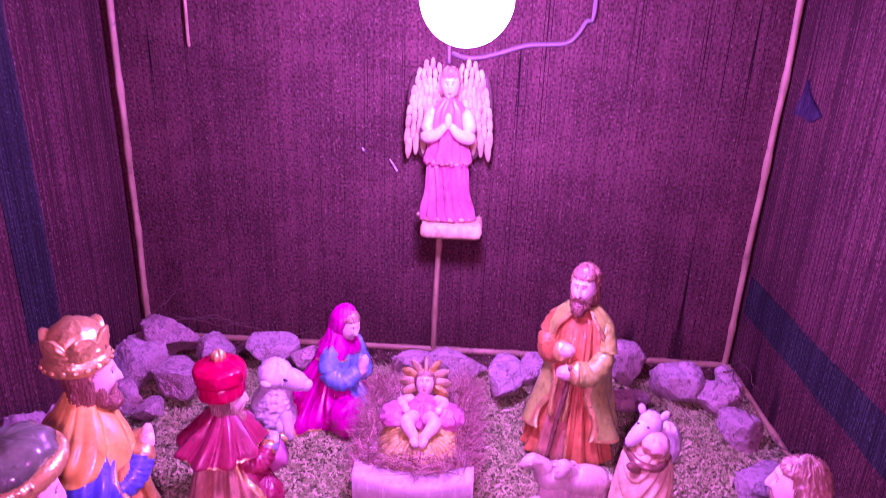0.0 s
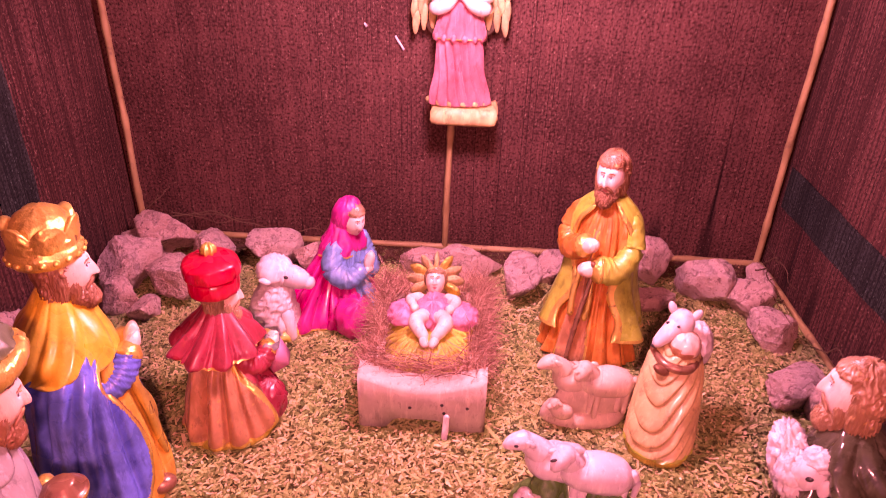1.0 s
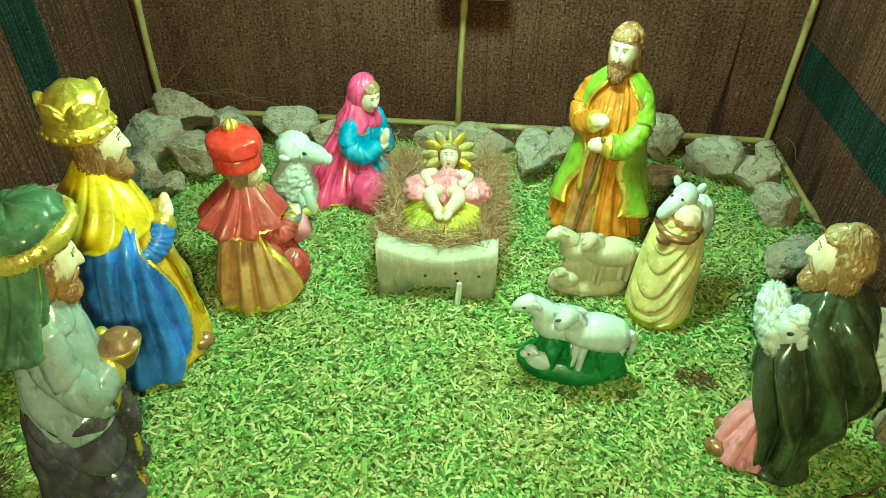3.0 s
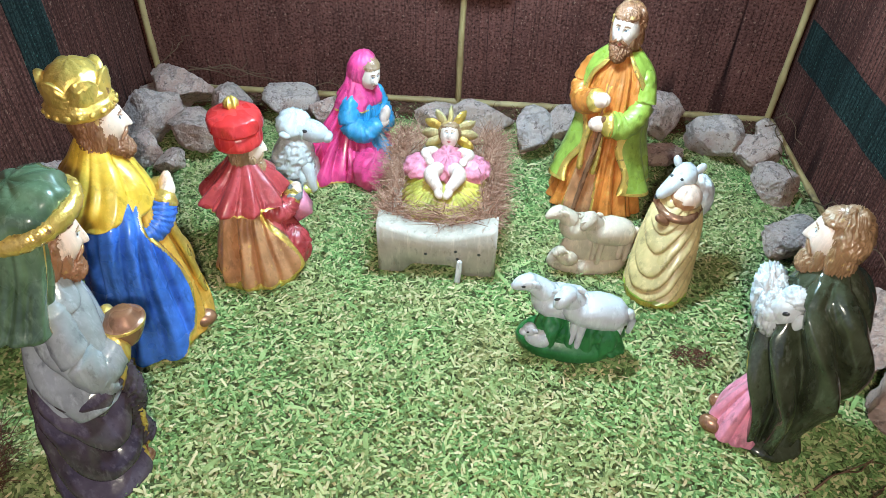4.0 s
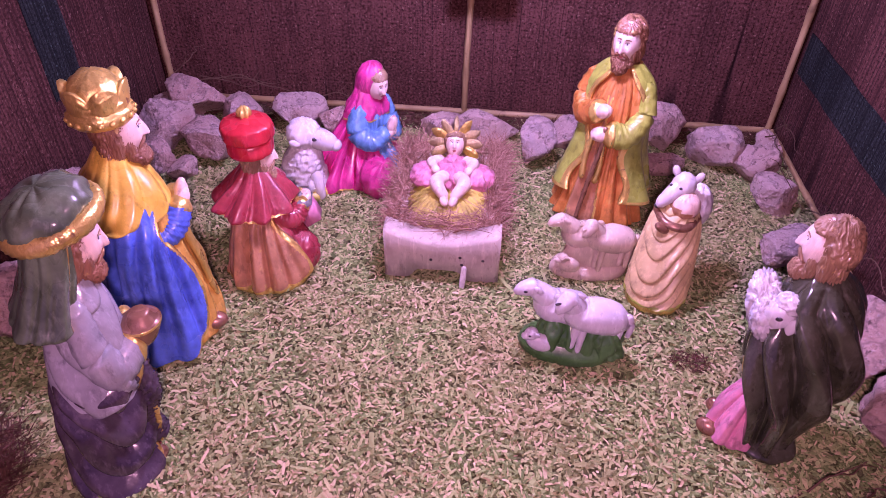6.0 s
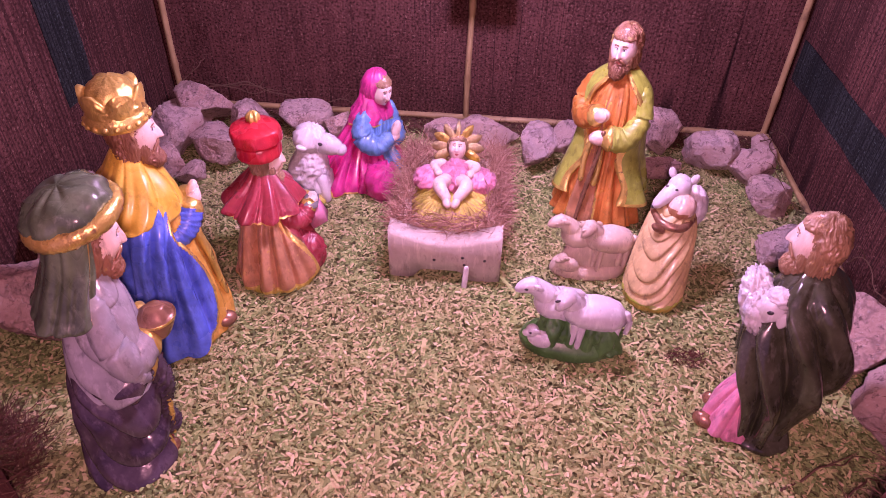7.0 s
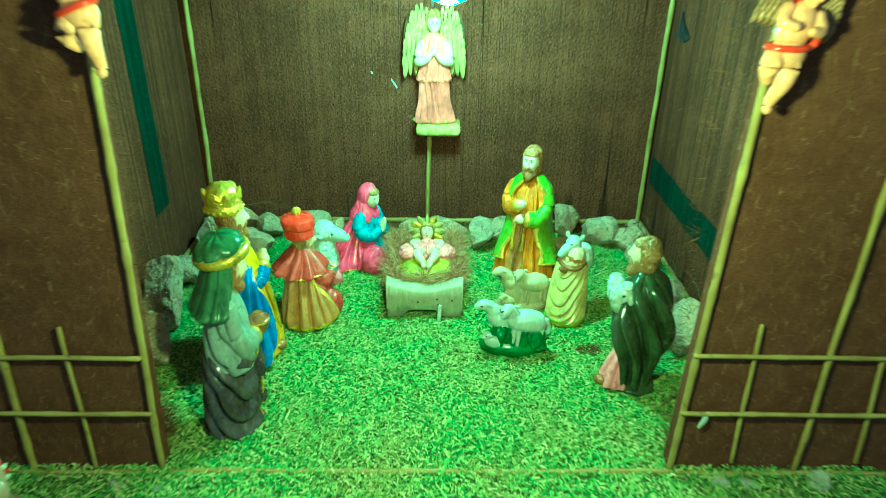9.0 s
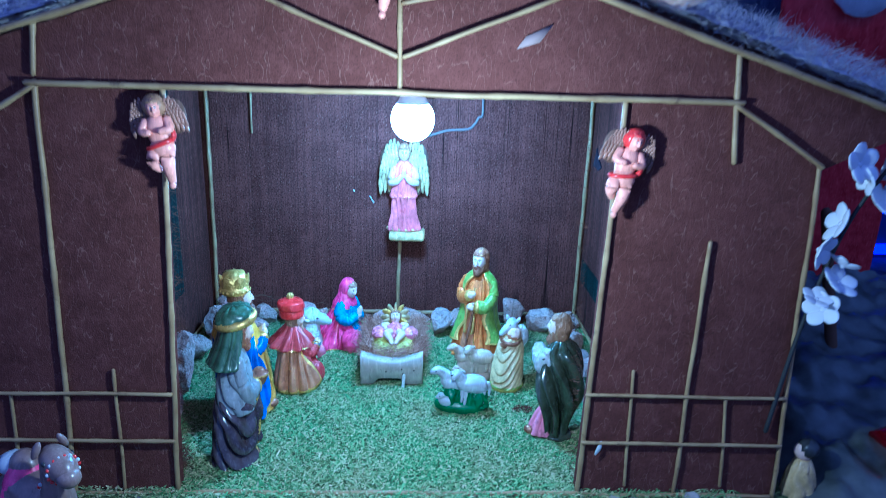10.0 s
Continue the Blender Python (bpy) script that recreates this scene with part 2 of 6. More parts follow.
def smooth_rows(rows, count):
    """Rows of numbers, resampled along a smooth curve through them."""
    a = np.array(rows, float)
    out = []
    for s in np.linspace(0, len(a) - 1, count):
        i = min(int(s), len(a) - 2)
        f = s - i
        p0, p1, p2, p3 = a[max(i - 1, 0)], a[i], a[i + 1], a[min(i + 2, len(a) - 1)]
        out.append(0.5 * (2 * p1 + (p2 - p0) * f + (2 * p0 - 5 * p1 + 4 * p2 - p3) * f * f + (3 * p1 - p0 - 3 * p2 + p3) * f ** 3))
    return np.array(out)


class Build:
    """Collects one mesh with several materials."""

    def __init__(self, *materials):
        self.v, self.f, self.m, self.mats = [], [], [], list(materials)

    def slot(self, mat):
        if mat not in self.mats:
            self.mats.append(mat)
        return self.mats.index(mat)

    def loft(self, rings, mat, cap=True):
        """Closed rings of equal length; mat is a material or a function of (ring, segment)."""
        base, n = len(self.v), len(rings[0])
        for ring in rings:
            self.v.extend(tuple(p) for p in ring)
        for i in range(len(rings) - 1):
            for j in range(n):
                k = (j + 1) % n
                self.f.append((base + i * n + j, base + i * n + k, base + (i + 1) * n + k, base + (i + 1) * n + j))
                self.m.append(self.slot(mat(i, j) if callable(mat) else mat))
        if cap:
            for i, order in ((0, -1), (len(rings) - 1, 1)):
                self.f.append(tuple(base + i * n + j for j in range(n))[::order])
                self.m.append(self.slot(mat(min(i, len(rings) - 2), 0) if callable(mat) else mat))

    def robe(self, rows, mat, fold=None, n=72, count=44):
        """rows: z, cx, cy, rx, ry from the hem up; fold(angle, h) swells the radius."""
        rings = []
        for i, (z, cx, cy, rx, ry) in enumerate(smooth_rows(rows, count)):
            h, ring = i / (count - 1), []
            for j in range(n):
                a = 2 * math.pi * j / n
                s = 1 + (fold(a, h) if fold else 0)
                ring.append((cx + rx * s * math.cos(a), cy + ry * s * math.sin(a), z))
            rings.append(ring)
        if callable(mat):
            self.loft(rings, lambda i, j: mat((2 * math.pi * (j + 0.5) / n + math.pi) % (2 * math.pi) - math.pi, i / (count - 1)))
        else:
            self.loft(rings, mat)

    def tube(self, path, radii, mat, n=12, count=None, flat=1.0, ripple=0.0):
        """A round rod along a path, with domed ends."""
        rows = [(*p, r) for p, r in zip(path, radii)]
        pts = smooth_rows(rows, count or max(4, 5 * (len(rows) - 1) + 1)) if len(rows) > 2 or count else np.array(rows, float)
        rings = []
        for i, row in enumerate(pts):
            a, b = pts[max(i - 1, 0)][:3], pts[min(i + 1, len(pts) - 1)][:3]
            t = Vector(b - a).normalized()
            side = t.cross(Vector((0, 0, 1)) if abs(t.z) < 0.9 else Vector((0, 1, 0))).normalized()
            up = side.cross(t)

            def ring(c, r):
                out = []
                for j in range(n):
                    q = 2 * math.pi * j / n
                    k = r * (1 + ripple * (abs(math.sin(2.0 * q + 0.9 * i)) * 2 - 1.2) + ripple * noise.noise(Vector((math.cos(q) * 2, math.sin(q) * 2, i * 0.5)))) if ripple else r
                    out.append(c + side * (k * math.cos(q)) + up * (k * flat * math.sin(q)))
                return out

            c, r = Vector(row[:3]), row[3]
            if i == 0:
                rings.append(ring(c - t * r * 0.7, r * 0.45))
            rings.append(ring(c, r))
            if i == len(pts) - 1:
                rings.append(ring(c + t * r * 0.7, r * 0.45))
        self.loft(rings, mat)

    def blob(self, c, r, mat, turn=(0, 0, 0), swell=None, n=24, rows=14):
        """An egg with radii r; swell(unit vector) grows it; mat may be a function of the unit vector."""
        m = Euler([radians(a) for a in turn]).to_matrix()
        rings, units = [], []
        for i in range(rows + 1):
            p = math.pi * (0.02 + 0.96 * i / rows)
            ring, us = [], []
            for j in range(n):
                q = 2 * math.pi * j / n
                u = Vector((math.sin(p) * math.cos(q), math.sin(p) * math.sin(q), -math.cos(p)))
                s = 1 + (swell(u) if swell else 0)
                ring.append(Vector(c) + m @ Vector((u.x * r[0] * s, u.y * r[1] * s, u.z * r[2] * s)))
                us.append(u)
            rings.append(ring)
            units.append(us)
        self.loft(rings, (lambda i, j: mat(units[i][j])) if callable(mat) else mat)

    def slab(self, corners, mat):
        """A convex block from its eight corners: four below, four above, in turn."""
        b = len(self.v)
        self.v.extend(tuple(c) for c in corners)
        for f in ((3, 2, 1, 0), (4, 5, 6, 7), (0, 1, 5, 4), (1, 2, 6, 5), (2, 3, 7, 6), (3, 0, 4, 7)):
            self.f.append(tuple(b + i for i in f))
            self.m.append(self.slot(mat))

    def block(self, lo, hi, mat):
        (x0, y0, z0), (x1, y1, z1) = lo, hi
        self.slab([(x0, y0, z0), (x1, y0, z0), (x1, y1, z0), (x0, y1, z0), (x0, y0, z1), (x1, y0, z1), (x1, y1, z1), (x0, y1, z1)], mat)

    def make(self, name, parent=None, smooth=True, at=None):
        me = bpy.data.meshes.new(name)
        me.from_pydata(self.v, [], self.f)
        for m in self.mats:
            me.materials.append(m)
        me.polygons.foreach_set("material_index", self.m)
        me.polygons.foreach_set("use_smooth", [smooth] * len(self.f))
        me.update()
        ob = new(name, me)
        if at is not None:
            # the lean goes into the mesh, the place stays on the object
            place = at.to_translation()
            me.transform(Matrix.Translation(-place) @ at)
            ob.location = place
        if parent:
            ob.parent = parent
        return ob


def bevelled(ob, width, segments=2):
    mod = ob.modifiers.new("bevel", "BEVEL")
    mod.width, mod.segments = width, segments
    return ob


def wobble(p, scale, seed=0.0):
    return noise.noise(Vector(p) * scale + Vector((seed, seed * 1.7, -seed)))


def pleats(count, amp, twist=0.0, seed=0.0, top=1.0, base=0.25):
    """Folds that run down a robe and deepen towards its hem."""

    def fold(a, h):
        bend = twist * h + 1.5 * noise.noise(Vector((math.cos(a) * 1.3, math.sin(a) * 1.3, h * 2.2 + seed)))
        ridge = abs(math.sin(0.5 * count * (a + 0.5 * bend)))
        deep = base + (1 - base) * max(0.0, 1 - h / top)
        return amp * deep * (ridge * 2 - 1.25) + 0.05 * noise.noise(Vector((math.cos(a) * 3, math.sin(a) * 3, h * 7 + seed)))

    return fold


def ridges(*lines, seed=0.0):
    """Chosen folds: each runs from (angle, height) to (angle, height) with a width, a swell and a sag."""

    def fold(a, h):
        total = 0.05 * noise.noise(Vector((math.cos(a) * 2, math.sin(a) * 2, h * 5 + seed)))
        for a0, h0, a1, h1, width, amp, sag in lines:
            s = (h - h0) / (h1 - h0)
            if not -0.15 < s < 1.15:
                continue
            s = min(1.0, max(0.0, s))
            c = a0 + (a1 - a0) * s + sag * math.sin(math.pi * s)
            d = ((a - c + math.pi) % (2 * math.pi) - math.pi) / width
            if abs(d) < 4:
                fade = 0.30 + 0.70 * math.sin(math.pi * min(0.96, 0.10 + 0.86 * s))
                total += amp * fade * (0.75 * math.exp(-abs(d) ** 1.4) - 0.62 * math.exp(-((d - 1.5) / 0.38) ** 2) - 0.35 * math.exp(-((d + 1.7) / 0.5) ** 2))
        return total

    return fold


def drapes(count, sag, amp, centre, seed=0.0, tail=0.0):
    """Curved folds that hang like a U, lowest at one angle, each lapping over the next below."""

    def fold(a, h):
        q = count * (h + sag * math.cos(a - centre) + tail * math.sin(a - centre)) + 0.5 * noise.noise(Vector((1.2 * math.cos(a), 1.2 * math.sin(a), h * 3 + seed)))
        x = q - math.floor(q)
        lap = x ** 0.45 * (1 - x) ** 1.1 * 1.9 if x > 0 else 0.0
        return amp * (lap - 0.5) + 0.04 * noise.noise(Vector((math.cos(a) * 3, math.sin(a) * 3, h * 6 + seed)))

    return fold


def open_cloak(centre, width, inner, outer, trim, edge=0.16, wave=0.15, freq=7.0, phase=0.0, grow=0.0, top=2.0, proud=0.10):
    """A cloak open at one angle: its paint, and the step by which it stands proud of the robe."""

    def gap(a, h):
        d = abs((a - centre + math.pi) % (2 * math.pi) - math.pi)
        return d - (width + grow * h + wave * math.sin(freq * h + phase)) if h < top else 1.0

    def paint(a, h):
        d = gap(a, h)
        return inner if d < -edge else BRONZE if d < -0.78 * edge else trim if d < 0 else outer

    def step(a, h):
        q = min(1.0, max(0.0, (gap(a, h) + edge) / (0.8 * edge)))
        return proud * q * q * (3 - 2 * q) * min(1.0, 4 * (1.02 - h))

    return paint, step


def together(*folds):
    return lambda a, h: sum(f(a, h) for f in folds)


def strands(amp, count=16, seed=0.0):
    return lambda u: amp * (abs(math.sin(0.5 * count * (math.atan2(u.y, u.x) + 0.6 * u.z + 0.5 * noise.noise(u * 2 + Vector((seed, 0, 0)))))) * 2 - 1) + amp * noise.noise(u * 4)


def locks(amp, count=20, seed=0.0):
    """Wavy hair in grooves that run down and swing from side to side."""

    def swell(u):
        q = math.atan2(u.y, u.x) + 0.22 * math.sin(6 * u.z + seed * 90) + 0.5 * noise.noise(u * 2.4 + Vector((seed * 40, 0, 0)))
        w = abs(math.sin(0.5 * count * q)) ** 0.6
        return amp * (w - 0.7) * min(1.0, 3.2 * math.hypot(u.x, u.y)) + 0.3 * amp * noise.noise(u * 7 + Vector((0, seed * 30, 0)))

    return swell


def curls(amp, scale=5.0, seed=0.0):
    return lambda u: amp * (1 - 2.2 * abs(noise.noise(u * scale + Vector((seed, seed, 0)))))


def slim(s, low, high, z0, z1):
    """Narrows a figurine, by one factor below z0 and another above z1."""
    out = []
    for x, y, z in s.v:
        q = min(1.0, max(0.0, (z - z0) / (z1 - z0)))
        k = low + (high - low) * q * q * (3 - 2 * q)
        out.append((x * k, y * k, z))
    s.v = out


class Statue(Build):
    """A painted plaster figurine that looks along +x, standing on z = 0."""

    def head(self, c, s, yaw=0.0, nod=0.0, skin=None, hair=None, beard=None, long=True):
        skin, hair = skin or SKIN, hair or HAIR
        rot = Euler((0, radians(nod), radians(yaw))).to_matrix()

        def at(x, y, z):
            return Vector(c) + rot @ Vector((x * s, y * s, z * s))

        def features(u):
            """Sockets, nose, cheeks, lips and chin on the egg of the head."""
            if u.x < 0:
                return 0.0
            y, z, e = u.y, u.z, 0.0

            def g(y0, z0, sy, sz):
                return math.exp(-((y - y0) / sy) ** 2 - ((z - z0) / sz) ** 2)

            for k in (-1, 1):
                e += 0.05 * g(0.45 * k, -0.20, 0.20, 0.20) - 0.11 * g(0.30 * k, 0.17, 0.17, 0.12)
            e += 0.05 * g(0, 0.36, 0.60, 0.10) + 0.07 * g(0, -0.41, 0.22, 0.05) + 0.06 * g(0, -0.54, 0.20, 0.05) + 0.12 * g(0, -0.74, 0.26, 0.13)
            ridge = min(1.0, max(0.0, (0.34 - z) / 0.50))
            drop = 1.0 if z > -0.16 else math.exp(-((z + 0.16) / 0.07) ** 2)
            e += (0.34 * ridge ** 0.9) * drop * math.exp(-(y / (0.09 + 0.07 * ridge)) ** 2)
            return e * min(1.0, 2.5 * u.x)

        def paint(u):
            y, z = abs(u.y), u.z
            if u.x < 0.25:
                return skin
            if ((y - 0.30) / 0.068) ** 2 + ((z - 0.145) / 0.066) ** 2 < 1:
                return BLACK
            q = ((y - 0.31) / 0.155) ** 2 + ((z - 0.14) / 0.075) ** 2
            if q < 1:
                return WHITE
            if q < 1.6 and z > 0.15:
                return hair
            if 0.12 < y < 0.54 and abs(z - 0.345 + 0.22 * max(0.0, y - 0.30)) < 0.034:
                return hair
            if (y / 0.20) ** 2 + ((z + 0.475) / 0.085) ** 2 < 1:
                return LIPS
            return skin

        t = (0, nod, yaw)
        self.blob(c, (0.80 * s, 0.70 * s, s), paint, t, features, n=112, rows=84)
        self.blob(at(-0.34, 0, 0.20), (0.76 * s, 0.84 * s, 0.94 * s), hair, t, locks(0.20, 26, s), n=130, rows=44)
        self.blob(at(0.08, 0, 0.70), (0.58 * s, 0.64 * s, 0.28 * s), hair, (0, nod + 12, yaw), locks(0.22, 20, s + 3), n=100, rows=24)
        if long:
            self.blob(at(-0.46, 0, -0.52), (0.46 * s, 0.80 * s, 0.80 * s), hair, t, locks(0.24, 22, s + 1), n=110, rows=40)
            for k in (-1, 1):
                self.blob(at(-0.20, 0.60 * k, -0.26), (0.34 * s, 0.24 * s, 0.76 * s), hair, t, locks(0.28, 14, s + k), n=80, rows=30)
        if beard:
            self.blob(at(0.30, 0, -0.86), (0.52 * s, 0.58 * s, 0.38 * s), beard, (0, nod + 14, yaw), locks(0.34, 20, s), n=110, rows=30)
            self.blob(at(0.56, 0, -1.06), (0.42 * s, 0.42 * s, 0.36 * s), beard, (0, nod + 30, yaw), locks(0.36, 15, s + 2), n=90, rows=26)
            for k in (-1, 1):
                self.blob(at(0.22, 0.52 * k, -0.52), (0.24 * s, 0.16 * s, 0.42 * s), beard, t, locks(0.30, 10, s + k), n=60, rows=24)
                self.tube([at(0.80, 0.03 * k, -0.30), at(0.76, 0.20 * k, -0.38), at(0.62, 0.40 * k, -0.58)], [0.055 * s, 0.085 * s, 0.05 * s], beard, n=10, count=9, ripple=0.15)
        return at

    def arm(self, pts, radii, sleeve, cuff=GOLD, palm=None, size=0.008, ripple=0.08):
        self.tube(pts, radii, sleeve, n=32, count=30, ripple=ripple)
        a, b = Vector(pts[-2]), Vector(pts[-1])
        d = (b - a).normalized()
        self.tube([b - d * 0.001, b + d * 0.0018], [radii[-1] * 1.06, radii[-1] * 1.06], cuff, n=16)
        self.blob(b + d * size * 0.9, (size * 1.25, size * 0.8, size * 0.75), palm or SKIN, (0, -math.degrees(math.asin(d.z)), math.degrees(math.atan2(d.y, d.x))),
                  lambda u: 0.16 * (abs(math.sin(6 * u.y)) - 0.6) * max(0, u.x + 0.2), n=36, rows=16)


def statue_tags(ob, label, category="figurine"):
    return tagged(ob, label, category, "nativity figurines")

# ---- the stable ----
X0, X1, Y0, Z1 = -0.415, 0.412, -0.625, 0.545   # inner side walls, front, ceiling


def structure(ob, label, category):
    return tagged(ob, label, category, kind="structure")


def wall(name, lo, hi, mat, label):
    b = Build()
    b.block(lo, hi, mat)
    return structure(b.make(name, smooth=False), label, "wall")


wall_north = wall("wall_north", (X0 - 0.02, 0.004, -0.01), (X1 + 0.02, 0.024, Z1), CLOTH, "brown woven cloth back wall with upright dark cords")
wall_west = wall("wall_west", (X0 - 0.02, Y0 + 0.012, -0.01), (X0, 0.004, Z1), CLOTH_SIDE, "brown woven cloth side wall with upright dark cords")
wall_east = wall("wall_east", (X1, Y0 + 0.012, -0.01), (X1 + 0.02, 0.004, Z1), CLOTH_SIDE, "brown woven cloth side wall with upright dark cords")
wall("ceiling", (X0 - 0.02, Y0 + 0.012, Z1), (X1 + 0.02, 0.024, Z1 + 0.012), COIR, "brown coir board ceiling")["category"] = "ceiling"


def roof_z(x):
    return 0.597 - 0.33 * (abs(x - 0.004) - 0.40)


def front_wall():
    """The coir front: two piers, the gable over the opening."""
    b = Build()
    y0, y1 = Y0 - 0.006, Y0 + 0.010
    left, right, lo, ro, top = -0.535, 0.556, -0.262, 0.280, 0.535
    steps = [left, lo, 0.01, ro, right]

    def prism(pts):
        n = len(b.v)
        k = len(pts)
        b.v.extend((x, y0, z) for x, z in pts)
        b.v.extend((x, y1, z) for x, z in pts)
        b.f.append(tuple(n + i for i in range(k)))
        b.f.append(tuple(n + k + i for i in reversed(range(k))))
        for i in range(k):
            j = (i + 1) % k
            b.f.append((n + j, n + i, n + k + i, n + k + j))
        b.m.extend([b.slot(COIR)] * (k + 2))

    left, right, lo, ro = left - 0.006, right - 0.006, lo - 0.006, ro - 0.006
    prism([(left, -0.02), (lo - 0.010, -0.02), (lo + 0.012, top), (lo + 0.012, roof_z(lo)), (-0.62, roof_z(-0.62)), (-0.62, 0.515), (left + 0.022, 0.455)])
    prism([(ro - 0.004, -0.02), (right, -0.02), (right - 0.022, 0.455), (0.64, 0.510), (0.64, roof_z(0.64)), (ro + 0.008, roof_z(ro)), (ro + 0.008, top)])
    prism([(lo + 0.012, top), (ro + 0.008, top), (ro + 0.008, roof_z(ro)), (0.01, roof_z(0.01)), (lo + 0.012, roof_z(lo))])
    return structure(b.make("wall_south", smooth=False), "reddish-brown coir board stable front trimmed with split bamboo", "wall")


wall_south = front_wall()


def bamboo(parent, a, b, r=0.0042, seed=0, bow=0.002):
    """One split bamboo strip with its knuckles."""
    rnd = random.Random(seed)
    a, b = Vector(a), Vector(b)
    length = (b - a).length
    count = max(6, int(length / 0.012))
    path, radii = [], []
    next_knot = rnd.uniform(0.03, 0.09)
    for i in range(count + 1):
        s = i / count * length
        knot = abs(s - next_knot) < 0.007
        if s > next_knot + 0.007:
            next_knot += rnd.uniform(0.07, 0.13)
        p = a.lerp(b, i / count) + Vector((wobble((s, seed, 0), 9), wobble((s, seed, 5), 9) * 0.5, wobble((s, seed, 9), 9))) * bow
        path.append(p)
        radii.append(r * (1.22 if knot else 1.0) * (1 + 0.08 * wobble((s, seed, 3), 30)))
    k = Build()
    k.tube(path, radii, BAMBOO, n=8, count=count + 1)
    return k.make("bamboo_strip", parent)


YF = Y0 - 0.010
for i, (a, b, r) in enumerate([
        ((-0.404, -0.002, 0.0), (-0.398, -0.002, 0.50), 0.0042), ((0.404, -0.002, 0.0), (0.405, -0.002, 0.50), 0.0042),
        ((-0.405, -0.003, 0.006), (0.402, -0.003, 0.004), 0.0042), ((0.0, -0.004, 0.008), (0.003, -0.004, 0.186), 0.0040)]):
    bamboo(wall_north, a, b, r, 10 + i)
bamboo(wall_north, (-0.309, 0.001, 0.402), (-0.308, 0.001, 0.50), 0.0022, 19)
bamboo(wall_east, (0.407, -0.008, 0.006), (0.407, -0.60, 0.005), 0.0032, 21)
bamboo(wall_west, (-0.410, -0.008, 0.006), (-0.410, -0.60, 0.005), 0.0032, 22)
FRONT = [
    ((-0.272, 0.0), (-0.246, 0.530), 0.0052), ((0.277, 0.0), (0.287, 0.530), 0.0052),      # jambs
    ((-0.395, 0.531), (0.425, 0.531), 0.0050),                                            # lintel
    ((-0.410, -0.01), (-0.387, 0.532), 0.0052), ((-0.387, 0.54), (-0.379, 0.60), 0.0045),
    ((0.413, 0.0), (0.412, 0.36), 0.0044), ((0.427, 0.46), (0.413, 0.592), 0.0052),
    ((0.556, -0.01), (0.533, 0.458), 0.0044), ((0.416, 0.528), (0.534, 0.458), 0.0042), ((-0.387, 0.528), (-0.500, 0.455), 0.0042),
    ((-0.520, 0.146), (-0.268, 0.146), 0.0036), ((-0.520, 0.077), (-0.270, 0.077), 0.0036),
    ((0.276, 0.152), (0.546, 0.149), 0.0036), ((0.276, 0.080), (0.552, 0.077), 0.0036),
    ((-0.343, 0.0), (-0.339, 0.178), 0.0034), ((-0.478, 0.03), (-0.474, 0.140), 0.0034),
    ((0.343, 0.01), (0.336, 0.186), 0.0034), ((0.478, 0.01), (0.466, 0.146), 0.0034),
    ((0.024, 0.536), (0.023, 0.70), 0.0045), ((-0.140, 0.636), (0.020, 0.571), 0.0038), ((0.028, 0.571), (0.210, 0.643), 0.0038),
    ((0.026, 0.628), (0.110, 0.645), 0.0034),
    ((0.010, 0.716), (0.620, 0.522), 0.0055), ((0.0, 0.716), (-0.600, 0.528), 0.0055),
    ((-0.262, -0.003), (0.277, -0.002), 0.0048), ((0.283, -0.002), (0.55, -0.004), 0.0036), ((-0.278, -0.003), (-0.53, -0.004), 0.0036)]
for i, ((xa, za), (xb, zb), r) in enumerate(FRONT):
    up = abs(zb - za) > abs(xb - xa)
    y = YF - (0.0 if up else 0.004) - 0.0005 * (i % 3)
    xa, xb, za, zb = xa - 0.006, xb - 0.006, za + (0.005 if za > 0.3 else 0.0), zb + (0.005 if zb > 0.3 else 0.0)
    bamboo(wall_south, (xa, y, za), (xb, y, zb), r * 0.68, 40 + i)


def hairs(name, count, place, length, width, mat, seed, parent=None):
    """Many thin bent fibres: place(rnd) gives root and way."""
    rnd = random.Random(seed)
    b = Build()
    s = b.slot(mat)
    for _ in range(count):
        root, way = place(rnd)
        root, way = Vector(root), Vector(way).normalized()
        side = way.cross(Vector((rnd.uniform(-1, 1), rnd.uniform(-1, 1), rnd.uniform(-1, 1)))).normalized()
        sag = Vector((rnd.uniform(-1, 1), rnd.uniform(-1, 1), rnd.uniform(-1, 0.6))) * 0.35
        l, w, n = length * rnd.uniform(0.5, 1.3), width * rnd.uniform(0.6, 1.3), len(b.v)
        for q in (0, 0.5, 1):
            p = root + way * (l * q) + sag * (l * q * q)
            b.v.append(tuple(p - side * w * (1 - 0.7 * q)))
            b.v.append(tuple(p + side * w * (1 - 0.7 * q)))
        b.f += [(n, n + 1, n + 3, n + 2), (n + 2, n + 3, n + 5, n + 4)]
        b.m += [s, s]
    return b.make(name, parent)


def jamb_fringe(x, side):
    def place(r):
        z = r.random() ** 1.3 * 0.50
        return (x + 0.05 * (z - 0.0) * side * -0.9, Y0 + r.uniform(0.0, 0.016), z), (-side * r.uniform(0.3, 1), r.uniform(-0.2, 1), r.uniform(-0.8, 0.8))

    return place


for x, side in ((-0.278, -1), (0.272, 1)):
    tagged(hairs("coir_fringe", 260, jamb_fringe(x, side), 0.016, 0.0003, COIR_HAIR, 5 + side), "frayed brown coir fibres along the stable opening", "fibre", kind="stuff")


